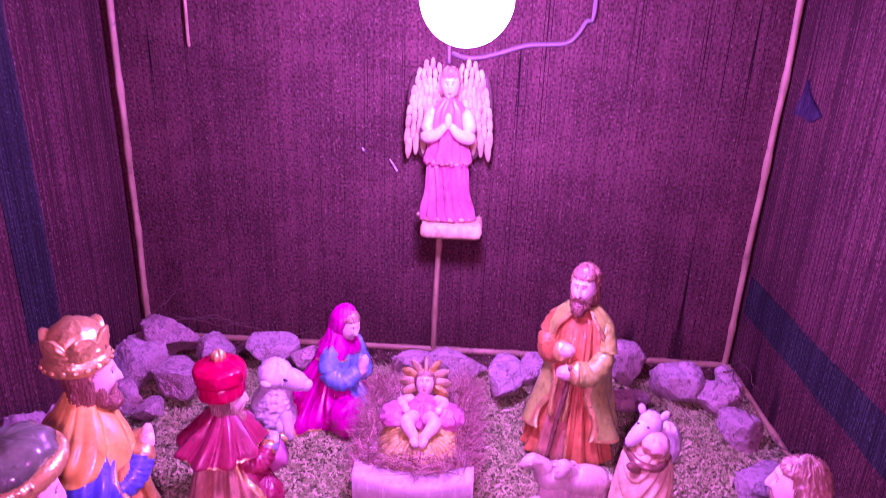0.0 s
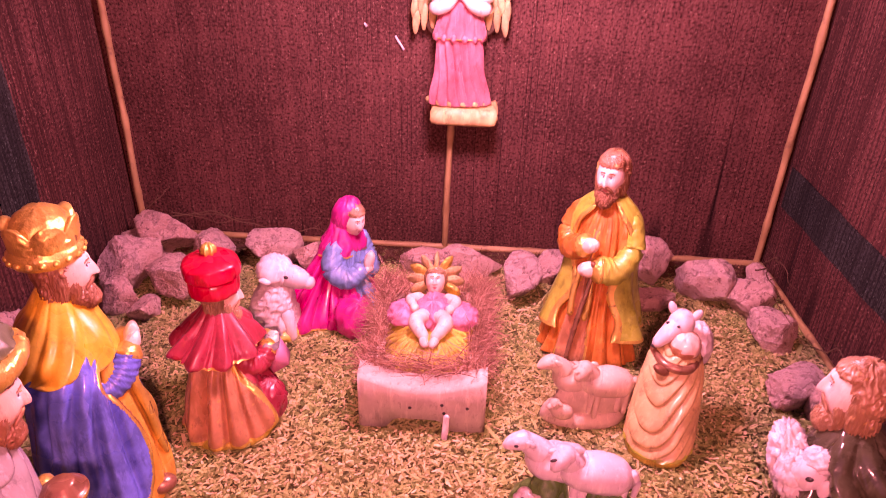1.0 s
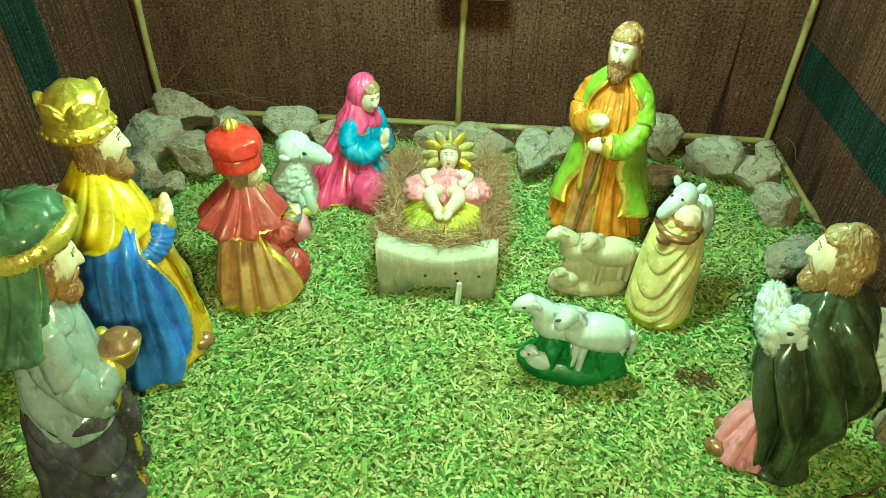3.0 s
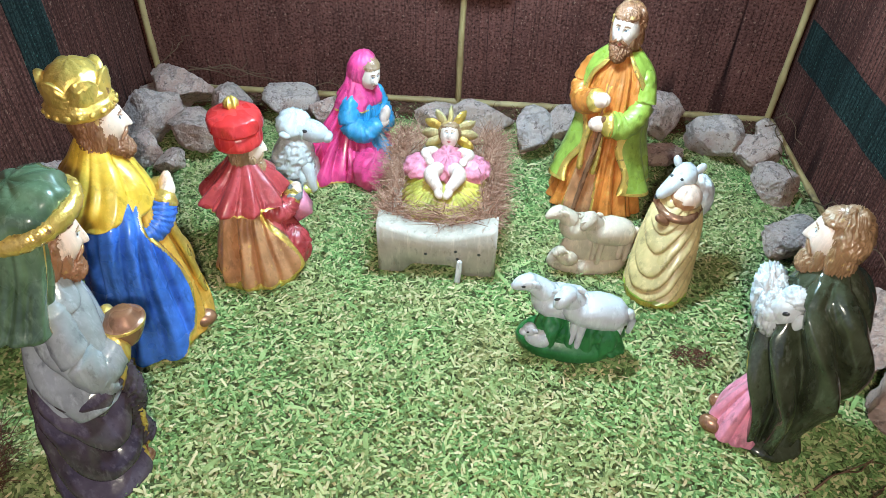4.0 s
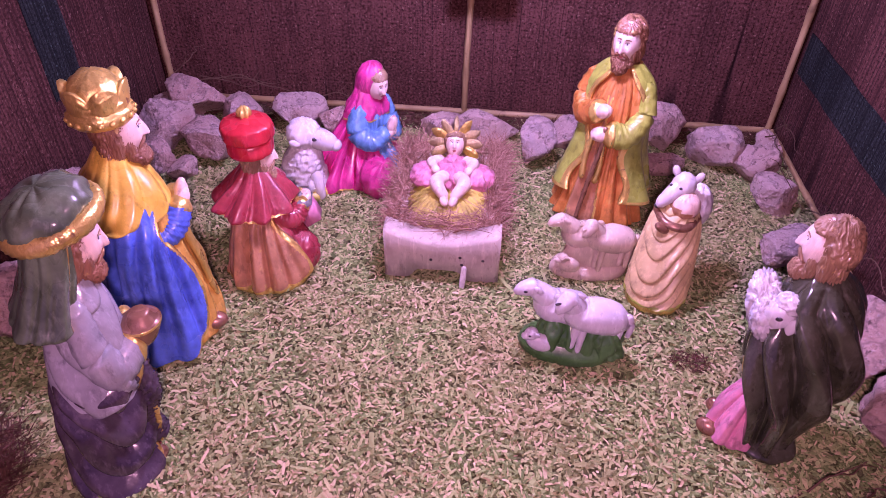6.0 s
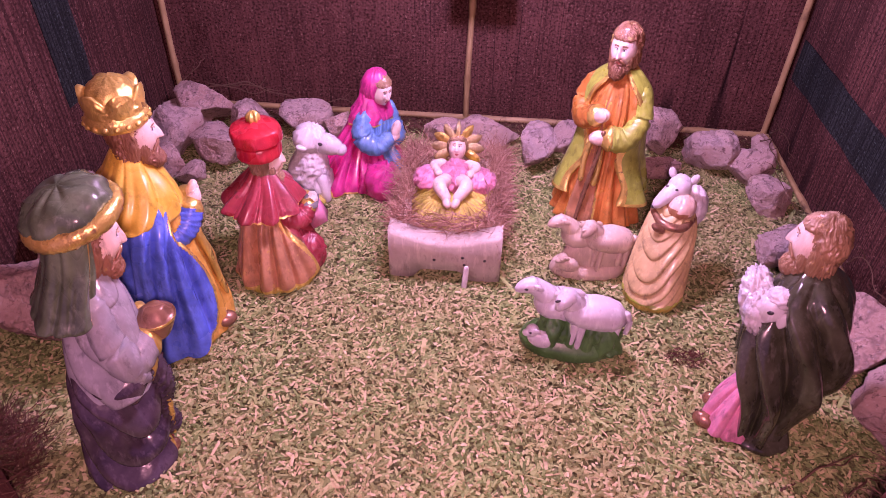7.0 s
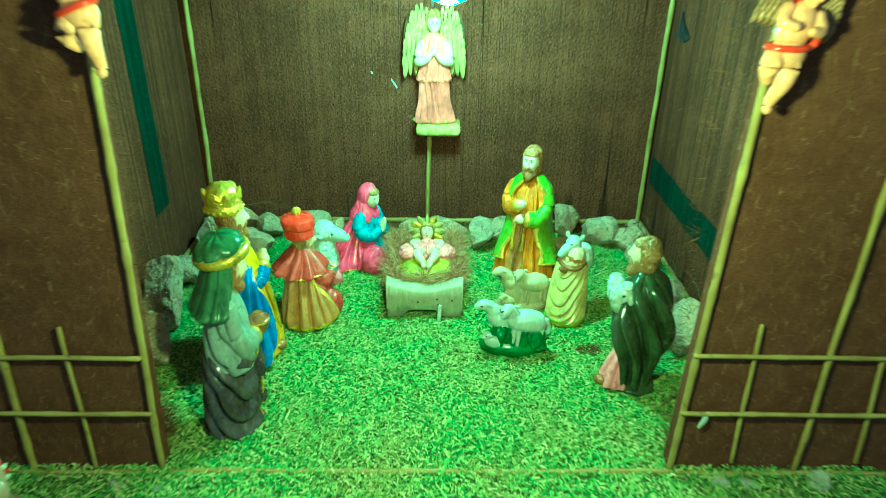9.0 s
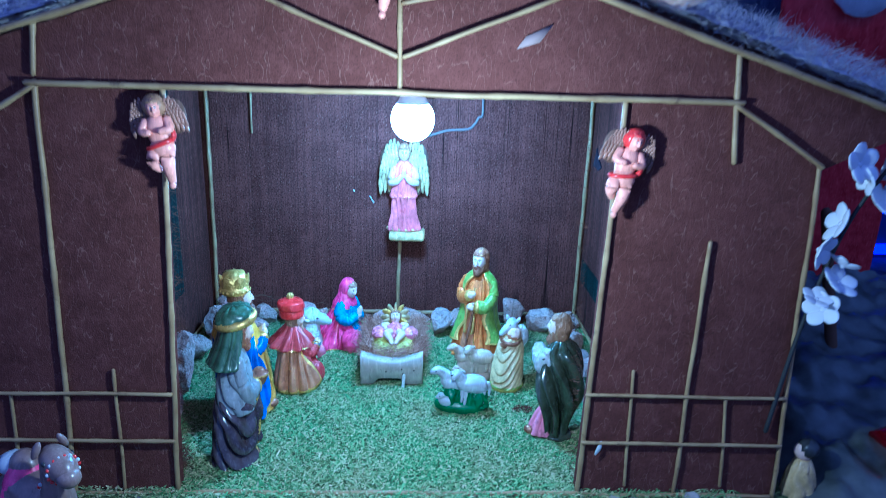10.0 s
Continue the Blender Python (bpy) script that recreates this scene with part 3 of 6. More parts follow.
def heap_place(cx, cy, rx, ry, h):
    def place(r):
        a, q = r.uniform(0, 2 * math.pi), math.sqrt(r.random())
        x, y = cx + rx * q * math.cos(a), cy + ry * q * math.sin(a)
        return (x, y, h * (1 - q * q) * r.random()), (r.uniform(-1, 1), r.uniform(-1, 1), r.uniform(-0.1, 0.7))

    return place


tagged(hairs("coir_heap", 2600, heap_place(0.350, -0.588, 0.050, 0.035, 0.026), 0.022, 0.0004, COIR_HAIR, 31), "loose heap of brown coir fibre on the floor", "fibre", kind="stuff")
tagged(hairs("coir_heap", 2200, heap_place(-0.335, -0.580, 0.05, 0.04, 0.03), 0.022, 0.0004, COIR_HAIR, 32), "loose heap of brown coir fibre on the floor", "fibre", kind="stuff")


def dark_ground():
    """The sheet of ground out to the horizon."""
    m = material("dark_soil", (0.05, 0.045, 0.045), 0.95)
    n = Nodes(m)
    n.colour(n.ramp(n.noise(14.0, 6.0), (0.3, (0.025, 0.022, 0.024)), (0.7, (0.085, 0.075, 0.075))))
    n.bump(n.noise(60.0, 5.0), 0.8, 0.01)
    b = Build()
    b.block((-60, -60, -0.3), (60, 60, -0.012), m)
    return structure(b.make("ground", smooth=False), "dark bare soil around the stable", "ground")


dark_ground()


def shavings_bed():
    """The floor sheet under the shavings, gently uneven."""
    b = Build()
    nx, ny = 70, 60
    xs, ys = np.linspace(-0.62, 0.62, nx), np.linspace(-0.86, 0.002, ny)
    s = b.slot(BED)
    for y in ys:
        for x in xs:
            edge = max(0.0, abs(x) - 0.45) * 0.05 + max(0.0, -0.74 - y) * 0.03
            b.v.append((x, y, -0.004 - edge + 0.0022 * wobble((x, y, 0), 14)))
    for i in range(ny - 1):
        for j in range(nx - 1):
            b.f.append((i * nx + j, i * nx + j + 1, (i + 1) * nx + j + 1, (i + 1) * nx + j))
            b.m.append(s)
    return structure(b.make("floor", smooth=True), "floor bedded with green-dyed wood shavings", "floor")


floor = shavings_bed()


def shavings():
    """Loose chips, each a small bent flake lying at its own tilt."""
    rng = np.random.default_rng(3)
    n = 165000
    x = rng.uniform(-0.50, 0.50, n)
    y = rng.uniform(-0.80, 0.0, n)
    # chips thinned by the back wall, to keep that strip as dark as shade
    bare = (y > -0.042) & (rng.random(n) < 0.85)
    keep = (y > -0.60) & (np.abs(x) < 0.41) & ~bare | (y < -0.60) & (rng.random(n) < np.where(np.abs(x) < 0.32, 0.9, 0.45))
    x, y = x[keep], y[keep]
    n = len(x)
    l = rng.gamma(2.2, 0.00072, n) + 0.0009
    w = rng.uniform(0.0005, 0.0014, n)
    big = rng.random(n) < 0.010
    l[big] *= 2.8
    w[big] *= 1.7
    a = rng.uniform(0, 2 * np.pi, n)
    tilt = rng.normal(0, 0.26, n)
    z = -0.0035 + rng.random(n) ** 1.5 * 0.0055
    ca, sa = np.cos(a), np.sin(a)
    v = np.zeros((n, 6, 3))
    bend = rng.uniform(-0.3, 0.9, n) * w
    for k, (s, q) in enumerate(((-1, -1), (-1, 1), (0, -1), (0, 1), (1, -1), (1, 1))):
        lx, ly = s * l, q * w * (1 - 0.25 * abs(s))
        v[:, k, 0], v[:, k, 1] = x + lx * ca - ly * sa, y + lx * sa + ly * ca
        v[:, k, 2] = z + lx * tilt + q * w * rng.normal(0, 0.28, n) + (bend if s == 0 else 0)
    base = (np.arange(n) * 6)[:, None]
    faces = np.concatenate([base + np.array([[0, 2, 3, 1]]), base + np.array([[2, 4, 5, 3]])])
    me = bpy.data.meshes.new("wood_shavings")
    me.from_pydata(v.reshape(-1, 3).tolist(), [], faces.tolist())
    me.materials.append(CHIPS)
    ob = new("wood_shavings", me)
    return tagged(ob, "loose green and tan wood shavings covering the floor", "shavings", kind="stuff")


shavings()

# ---- stones along the walls ----


def stone(x, y, z, rx, ry, rz, turn, seed):
    """A broken field stone: a rounded block with chipped faces and a pitted skin."""
    rnd = random.Random(seed)
    planes = []
    for _ in range(13):
        d = Vector((rnd.gauss(0, 1), rnd.gauss(0, 1), rnd.gauss(0, 0.8))).normalized()
        planes.append((d, rnd.uniform(0.52, 0.86)))
    lop = Euler((rnd.uniform(-0.3, 0.3), rnd.uniform(-0.3, 0.3), rnd.uniform(-0.5, 0.5))).to_matrix()
    bm = bmesh.new()
    bmesh.ops.create_icosphere(bm, subdivisions=5, radius=1.0)
    off = Vector((seed * 1.3, seed * 0.7, 0))
    for v in bm.verts:
        p = v.co
        p = lop @ (p / (abs(p.x) ** 3.2 + abs(p.y) ** 3.2 + abs(p.z) ** 3.2) ** (1 / 3.2))
        for d, k in planes:
            over = p.dot(d) - k
            if over > 0:
                p = p - d * over * 0.98
        q = p.normalized()
        v.co = p + q * (0.06 * noise.noise(q * 1.8 + off) + 0.035 * noise.noise(q * 5 + off) - 0.060 * abs(noise.noise(p * 8 + off)) + 0.030 * noise.noise(p * 18 + off))
    size = [max(abs(v.co[k]) for v in bm.verts) for k in range(3)]
    for v in bm.verts:
        v.co = Vector((v.co.x * rx / size[0], v.co.y * ry / size[1], v.co.z * rz / size[2])) * 1.06
    low = min(v.co.z for v in bm.verts)
    me = bpy.data.meshes.new("stone")
    bm.to_mesh(me)
    bm.free()
    me.materials.append(STONE)
    me.polygons.foreach_set("use_smooth", [True] * len(me.polygons))
    ob = new("stone", me)
    ob.matrix_world = pose(x, y, z - low - 0.003, 0, 0, turn)
    size = "large" if max(rx, ry, rz) > 0.038 else "small" if max(rx, ry, rz) < 0.023 else "rough"
    return tagged(ob, f"{size} pinkish-grey angular field stone along the stable wall", "stone", "border stones")


for i, s in enumerate([
        (-0.352, -0.058, 0.010, 0.032, 0.042, 0.027, 70), (-0.372, -0.060, 0, 0.038, 0.034, 0.018, 40), (-0.362, -0.125, 0, 0.038, 0.030, 0.032, 60),
        (-0.300, -0.140, 0, 0.044, 0.030, 0.027, -20), (-0.287, -0.070, 0, 0.028, 0.024, 0.024, 30), (-0.216, -0.062, 0, 0.040, 0.028, 0.024, 5),
        (-0.161, -0.082, 0, 0.024, 0.020, 0.026, 70), (-0.030, -0.058, 0, 0.031, 0.019, 0.019, 15), (0.034, -0.062, 0, 0.044, 0.022, 0.023, 15),
        (0.095, -0.108, 0, 0.030, 0.024, 0.026, 80), (0.138, -0.068, 0, 0.024, 0.020, 0.026, 10), (0.258, -0.048, 0, 0.030, 0.026, 0.034, 35),
        (0.250, -0.112, 0, 0.032, 0.018, 0.014, 5), (0.305, -0.088, 0, 0.038, 0.028, 0.029, -30), (0.352, -0.118, 0, 0.024, 0.024, 0.026, 15),
        (0.360, -0.172, 0, 0.021, 0.025, 0.021, 50), (0.345, -0.270, 0, 0.034, 0.026, 0.020, 10), (0.372, -0.300, 0, 0.024, 0.030, 0.024, 20),
        (-0.316, -0.192, 0, 0.018, 0.018, 0.015, 40), (-0.352, -0.185, 0, 0.022, 0.022, 0.024, 80), (-0.375, -0.245, 0, 0.026, 0.032, 0.030, 5),
        (-0.372, -0.340, 0, 0.028, 0.046, 0.050, 8), (-0.365, -0.445, 0, 0.034, 0.050, 0.042, -12),
        (0.368, -0.405, 0, 0.038, 0.044, 0.036, 15), (0.376, -0.482, 0, 0.040, 0.036, 0.036, -12), (0.392, -0.552, 0, 0.020, 0.026, 0.020, 30),
        (0.205, -0.045, 0, 0.022, 0.018, 0.020, 0), (0.385, -0.060, 0, 0.018, 0.020, 0.018, 60)]):
    stone(*s, seed=340 + i)


def twig(points, r, seed):
    """A thin crooked twig with one side shoot."""
    rnd = random.Random(seed)
    b = Build()
    pts = []
    for p, q in zip(points, points[1:]):
        for k in range(4):
            s = Vector(p).lerp(Vector(q), k / 4)
            pts.append(s + Vector((rnd.gauss(0, 1), rnd.gauss(0, 0.6), rnd.gauss(0, 1))) * 0.0022)
    pts.append(Vector(points[-1]))
    n = len(pts)
    b.tube(pts, [r * (1 - 0.75 * i / n) for i in range(n)], TWIG, n=6, count=2 * n)
    k = n // 2
    tip = pts[k] + Vector((rnd.uniform(-0.02, 0.02), rnd.uniform(-0.008, 0.004), rnd.uniform(0.008, 0.022)))
    b.tube([pts[k], pts[k].lerp(tip, 0.5) + Vector((0.002, 0, 0.001)), tip], [r * 0.6, r * 0.45, r * 0.2], TWIG, n=5)
    return tagged(b.make("twig"), "thin crooked dry brown twig by the wall", "twig", "twigs")


for i, (pts, r) in enumerate([
        ([(-0.40, -0.05, 0.02), (-0.385, -0.03, 0.05), (-0.36, -0.015, 0.075), (-0.345, -0.010, 0.085)], 0.0010),
        ([(-0.38, -0.02, 0.03), (-0.32, -0.015, 0.045), (-0.25, -0.018, 0.030), (-0.19, -0.02, 0.022)], 0.0011),
        ([(-0.33, -0.02, 0.045), (-0.29, -0.03, 0.05), (-0.25, -0.04, 0.048)], 0.0009), ([(-0.35, -0.03, 0.05), (-0.30, -0.02, 0.034), (-0.24, -0.012, 0.040)], 0.0008),
        ([(-0.22, -0.02, 0.02), (-0.17, -0.016, 0.028), (-0.11, -0.014, 0.016)], 0.0009),
        ([(0.385, -0.05, 0.03), (0.375, -0.11, 0.045), (0.38, -0.17, 0.03)], 0.0010), ([(0.40, -0.03, 0.02), (0.385, -0.09, 0.06), (0.39, -0.14, 0.05)], 0.0009),
        ([(0.39, -0.12, 0.02), (0.365, -0.16, 0.045), (0.375, -0.22, 0.03)], 0.0009), ([(0.395, -0.20, 0.012), (0.385, -0.25, 0.05), (0.392, -0.31, 0.035)], 0.0009),
        ([(0.400, -0.28, 0.012), (0.392, -0.33, 0.06), (0.398, -0.40, 0.05)], 0.0009),
        ([(0.275, -0.545, 0.003), (0.31, -0.525, 0.006), (0.345, -0.515, 0.008)], 0.0011), ([(0.300, -0.575, 0.003), (0.33, -0.54, 0.010), (0.36, -0.53, 0.012)], 0.0010)]):
    twig(pts, r, i)


def dark_patch(x, y, r, seed):
    def place(q):
        a, k = q.uniform(0, 2 * math.pi), math.sqrt(q.random()) * r
        return (x + 1.3 * k * math.cos(a), y + 0.8 * k * math.sin(a), 0.0015), (q.uniform(-1, 1), q.uniform(-1, 1), 0.25)

    return tagged(hairs("coir_tuft", 260, place, 0.006, 0.0005, COIR_HAIR, seed), "small tuft of dark coir on the shavings", "fibre", kind="stuff")


dark_patch(0.227, -0.419, 0.013, 7)


# dark fibres that stand for shade and litter between stones and back wall
def wall_litter(q):
    return (q.uniform(-0.39, 0.39), -0.004 - 0.044 * q.random() ** 1.2, 0.0005 + 0.002 * q.random()), (q.uniform(-1, 1), q.uniform(-1, 1), 0.12)


tagged(hairs("coir_litter", 9000, wall_litter, 0.008, 0.0007, COIR_HAIR, 19), "dark coir litter put in for the shade behind the border stones", "fibre", kind="stuff")

# ---- the bulb and its cable ----


def light_bulb():
    glow = bpy.data.materials.new("glowing_diffuser")
    glow.use_nodes = True
    t = glow.node_tree
    t.nodes.remove(t.nodes["Principled BSDF"])
    e = t.nodes.new("ShaderNodeEmission")
    e.inputs[0].default_value, e.inputs[1].default_value = (*BULB_COLOUR, 1), BULB_POWER
    t.links.new(e.outputs[0], t.nodes["Material Output"].inputs[0])
    thing = new("light_bulb")
    thing.matrix_world = Matrix.Translation(BULB)
    d = Build()
    rings = []
    for k in range(13):
        p = math.pi * (0.02 + 0.72 * k / 12)
        rings.append([(0.0365 * math.sin(p) * math.cos(q), 0.0365 * math.sin(p) * math.sin(q), -0.0365 * math.cos(p)) for q in np.linspace(0, 2 * math.pi, 32, False)])
    d.loft(rings, glow)
    d.make("diffuser", thing)
    c = Build()
    shell = material("white_plastic", (0.8, 0.8, 0.8), 0.4)
    c.robe([(0.0235, 0, 0, 0.0268, 0.0268), (0.028, 0, 0, 0.026, 0.026), (0.040, 0, 0, 0.019, 0.019), (0.046, 0, 0, 0.014, 0.014)], shell, n=32, count=10)
    c.make("housing", thing)
    h = Build()
    h.robe([(0.046, 0, 0, 0.017, 0.017), (0.060, 0, 0, 0.019, 0.019), (0.077, 0, 0, 0.018, 0.018)], BLACK, n=24, count=8)
    h.make("socket", thing)
    return tagged(thing, "round white glowing bulb hanging from the ceiling", "light bulb")


light_bulb()


def cable(points, r, mat, label, name="cable"):
    b = Build()
    b.tube([Vector(p) for p in points], [r] * len(points), mat, n=8)
    return tagged(b.make(name), label, "cable")


CORD = material("pale_cable", (0.17, 0.14, 0.13), 0.7)
cable([(0.012, -0.004, 0.405), (0.030, -0.003, 0.400), (0.058, 0.0, 0.404), (0.100, 0.0, 0.417), (0.144, 0.0, 0.421), (0.158, 0.0, 0.432), (0.166, 0.0, 0.446), (0.174, 0.0, 0.452), (0.173, 0.0, 0.50), (0.170, 0.0, 0.54)],
      0.0026, CORD, "pale thin cable fixed to the back wall")
cable([(0.008, -0.006, 0.395), (0.007, -0.006, 0.43), (0.008, -0.004, 0.47), (0.010, -0.002, 0.54)], 0.0022, CORD, "pale cord above the angel on the back wall")
for p, q in (((-0.063, 0.0005, 0.272), (-0.058, 0.0005, 0.264)), ((-0.098, 0.0005, 0.285), (-0.096, 0.0005, 0.282)), ((-0.057, 0.0005, 0.263), (-0.054, 0.0005, 0.258))):
    b = Build()
    b.tube([Vector(p), Vector(q)], [0.0012, 0.0014], WHITE, n=6)
    tagged(b.make("paint_fleck"), "tiny white paint fleck on the back wall", "fleck", "paint flecks")


def cloth_patch():
    b = Build()
    dark = paint_material("dark_patch", (0.02, 0.015, 0.03), 0.9)
    x = X1 - 0.003
    ring = [(-0.047, 0.395), (-0.062, 0.380), (-0.095, 0.362), (-0.074, 0.352), (-0.050, 0.356), (-0.028, 0.354), (-0.042, 0.374)]
    b.loft([[(x, y, z) for y, z in ring], [(X1 - 0.0002, y, z) for y, z in ring]], dark)
    return tagged(b.make("cloth_patch", smooth=False), "small dark triangular patch on the side wall", "patch")


cloth_patch()


def shadow_band(name, x, lo, hi, label):
    """A flat, slightly puckered dark blue-green strip in place of a side wall shadow."""
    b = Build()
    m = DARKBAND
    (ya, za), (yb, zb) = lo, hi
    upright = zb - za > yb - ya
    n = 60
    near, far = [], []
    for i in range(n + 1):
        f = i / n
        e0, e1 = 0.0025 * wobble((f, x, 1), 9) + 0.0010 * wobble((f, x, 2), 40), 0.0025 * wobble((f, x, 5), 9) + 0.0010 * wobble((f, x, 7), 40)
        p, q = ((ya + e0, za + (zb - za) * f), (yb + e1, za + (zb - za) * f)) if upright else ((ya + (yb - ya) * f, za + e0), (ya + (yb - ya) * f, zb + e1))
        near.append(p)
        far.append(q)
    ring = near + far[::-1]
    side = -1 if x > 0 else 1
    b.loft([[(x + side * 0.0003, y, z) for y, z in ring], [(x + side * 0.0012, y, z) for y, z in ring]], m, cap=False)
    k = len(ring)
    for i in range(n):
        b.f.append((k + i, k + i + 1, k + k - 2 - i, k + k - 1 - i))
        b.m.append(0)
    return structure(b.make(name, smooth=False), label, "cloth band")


# strips coloured to stand for shadows on the side walls
DARKBAND = fabric_material("shadow_band_weave", 0.85, 0.5, True)
shadow_band("cloth_band_east", X1, (-0.610, 0.090), (-0.010, 0.140), "dark blue-green band drawn as a shadow along the side wall")
shadow_band("cloth_band_west", X0, (-0.228, 0.110), (-0.172, 0.540), "dark blue-green upright band drawn as a shadow on the side wall")

# ---- figurines in the stable ----


def split(width, inner, outer, trim=GOLD, edge=0.10, top=1.0, grow=0.0):
    """An open cloak: inner colour in front, outer round the back, a trim between."""

    def paint(a, h):
        w = width + grow * h
        if h > top:
            return outer
        d = abs(a) - w - 0.10 * math.sin(9 * h + a)
        return inner if d < -edge else trim if d < 0 else outer

    return paint


def plinth(s, r, mat, h=0.008, seed=0.0, ry=None):
    s.robe([(0.0, 0, 0, r, ry or r), (h * 0.6, 0, 0, r * 1.02, (ry or r) * 1.02), (h, 0, 0, r * 0.9, (ry or r) * 0.9)], mat,
           lambda a, q: 0.08 * noise.noise(Vector((math.cos(a) * 2, math.sin(a) * 2, seed))), n=40, count=8)


def stand(x, y, turn, across=1.0, tall=1.0, lean=(0.0, 0.0)):
    """Where a figurine stands, which way it looks, and how far it leans for each metre of height."""
    tilt = Matrix.Identity(4)
    tilt[0][2], tilt[1][2] = lean
    return Matrix.Translation((x, y, 0.0)) @ tilt @ pose(0, 0, 0, 0, 0, turn) @ Matrix.Diagonal((across, across, tall, 1))


def king_in_turban():
    s = Statue()
    plinth(s, 0.030, PLUM, 0.008, 1)
    paint, step = open_cloak(0.05, 0.50, CRIMSON, PLUM, GOLD, 0.15, 0.10, 9.0, 1.0, -0.25, 2.0, 0.12)
    s.robe([(0.0, 0.004, 0, 0.034, 0.032), (0.03, 0.003, 0, 0.033, 0.031), (0.06, 0.001, 0, 0.032, 0.032), (0.085, 0, 0, 0.030, 0.032), (0.100, -0.001, 0, 0.024, 0.027),
            (0.112, -0.001, 0, 0.016, 0.018)], paint, together(step, drapes(5.0, 0.30, 0.62, -1.45, 1.9, 0.10)), count=200, n=140)
    s.robe([(0.074, 0.001, -0.004, 0.030, 0.034), (0.084, 0.000, -0.003, 0.033, 0.036), (0.115, -0.002, 0, 0.031, 0.033), (0.140, -0.003, 0, 0.024, 0.028), (0.157, -0.004, 0, 0.015, 0.017), (0.168, -0.004, 0, 0.010, 0.010)],
           lambda a, h: GOLD if h < 0.035 and abs(a) < 1.2 else GREYBLUE, drapes(3.0, 0.36, 0.26, -1.7, 4.0, 0.18), count=130, n=130)
    # wide sleeves that hang open below the wrists
    for k in (-1, 1):
        s.arm([(-0.006, 0.019 * k, 0.146), (-0.001, 0.027 * k, 0.122), (0.014, 0.026 * k, 0.099), (0.031, 0.015 * k, 0.104)], [0.011, 0.0130, 0.0140, 0.0130], GREYBLUE, GOLD, None, 0.008, 0.04)
        s.tube([Vector((0.012, 0.028 * k, 0.098)), Vector((0.020, 0.025 * k, 0.086)), Vector((0.027, 0.019 * k, 0.078))], [0.013, 0.0100, 0.0045], GREYBLUE, n=20, count=16, flat=0.7, ripple=0.10)
        s.tube([Vector((0.034, 0.018 * k, 0.101)), Vector((0.032, 0.0215 * k, 0.088)), Vector((0.028, 0.021 * k, 0.077))], [0.0030, 0.0034, 0.0024], GOLD, n=10, count=14, ripple=0.2)
    # the bowl
    s.robe([(0.099, 0.041, -0.006, 0.005, 0.005), (0.103, 0.041, -0.006, 0.012, 0.012), (0.112, 0.041, -0.006, 0.0168, 0.0168), (0.117, 0.041, -0.006, 0.0180, 0.0180), (0.1185, 0.041, -0.006, 0.0150, 0.0150), (0.124, 0.041, -0.006, 0.008, 0.008)],
           lambda a, h: GOLD if 0.50 < h < 0.62 else BRONZE, n=40, count=26)
    s.head((0.006, 0, 0.180), 0.0192, -4, 4, SKIN, HAIR, HAIR, True)
    # the cloth that falls from the turban, flaring at its square lower edge
    s.robe([(0.140, -0.023, 0, 0.026, 0.038), (0.143, -0.024, 0, 0.027, 0.040), (0.152, -0.021, 0, 0.023, 0.034), (0.174, -0.013, 0, 0.018, 0.026), (0.200, -0.010, 0, 0.018, 0.023)],
           lambda a, h: GOLD if abs(abs(a) - 0.95) < 0.07 else OLIVE, ridges(*[(q, 0.0, 0.9 * q, 1.0, 0.24, 0.16, 0.0) for q in np.linspace(-2.6, 2.6, 5)], seed=4.0), count=40, n=200)
    s.blob((-0.008, 0, 0.2055), (0.0290, 0.0290, 0.0160), OLIVE, (0, -10, 0), strands(0.05, 7, 3), n=70)
    pts = [(-0.005 + 0.0268 * math.cos(q), 0.0272 * math.sin(q), 0.2005 + 0.0042 * math.cos(q)) for q in np.linspace(0, 2 * math.pi, 25)]
    s.tube([Vector(p) for p in pts], [0.0060] * 25, GOLD, n=14, count=97, ripple=0.10)
    for k in (-1, 1):
        s.blob((0.034, 0.014 * k, 0.006), (0.012, 0.0080, 0.0065), BRONZE)
    # the end of the sash down the front
    s.tube([Vector(p) for p in ((0.031, -0.012, 0.090), (0.038, -0.015, 0.066), (0.035, -0.012, 0.046), (0.041, -0.012, 0.024))], [0.007, 0.0095, 0.0075, 0.009], PLUM, n=24, count=50, ripple=0.25)
    s.tube([Vector(p) for p in ((0.0385, -0.020, 0.060), (0.041, -0.019, 0.045), (0.0415, -0.016, 0.020))], [0.0022, 0.0026, 0.0022], GOLD, n=8, count=14, ripple=0.2)
    slim(s, 0.82, 0.96, 0.14, 0.18)
    ob = s.make("king_figurine", at=stand(-0.222, -0.566, 36, 0.96, 1.03, (0.045, 0.19)))
    return statue_tags(ob, "painted king figurine in dark turban holding a bronze bowl")


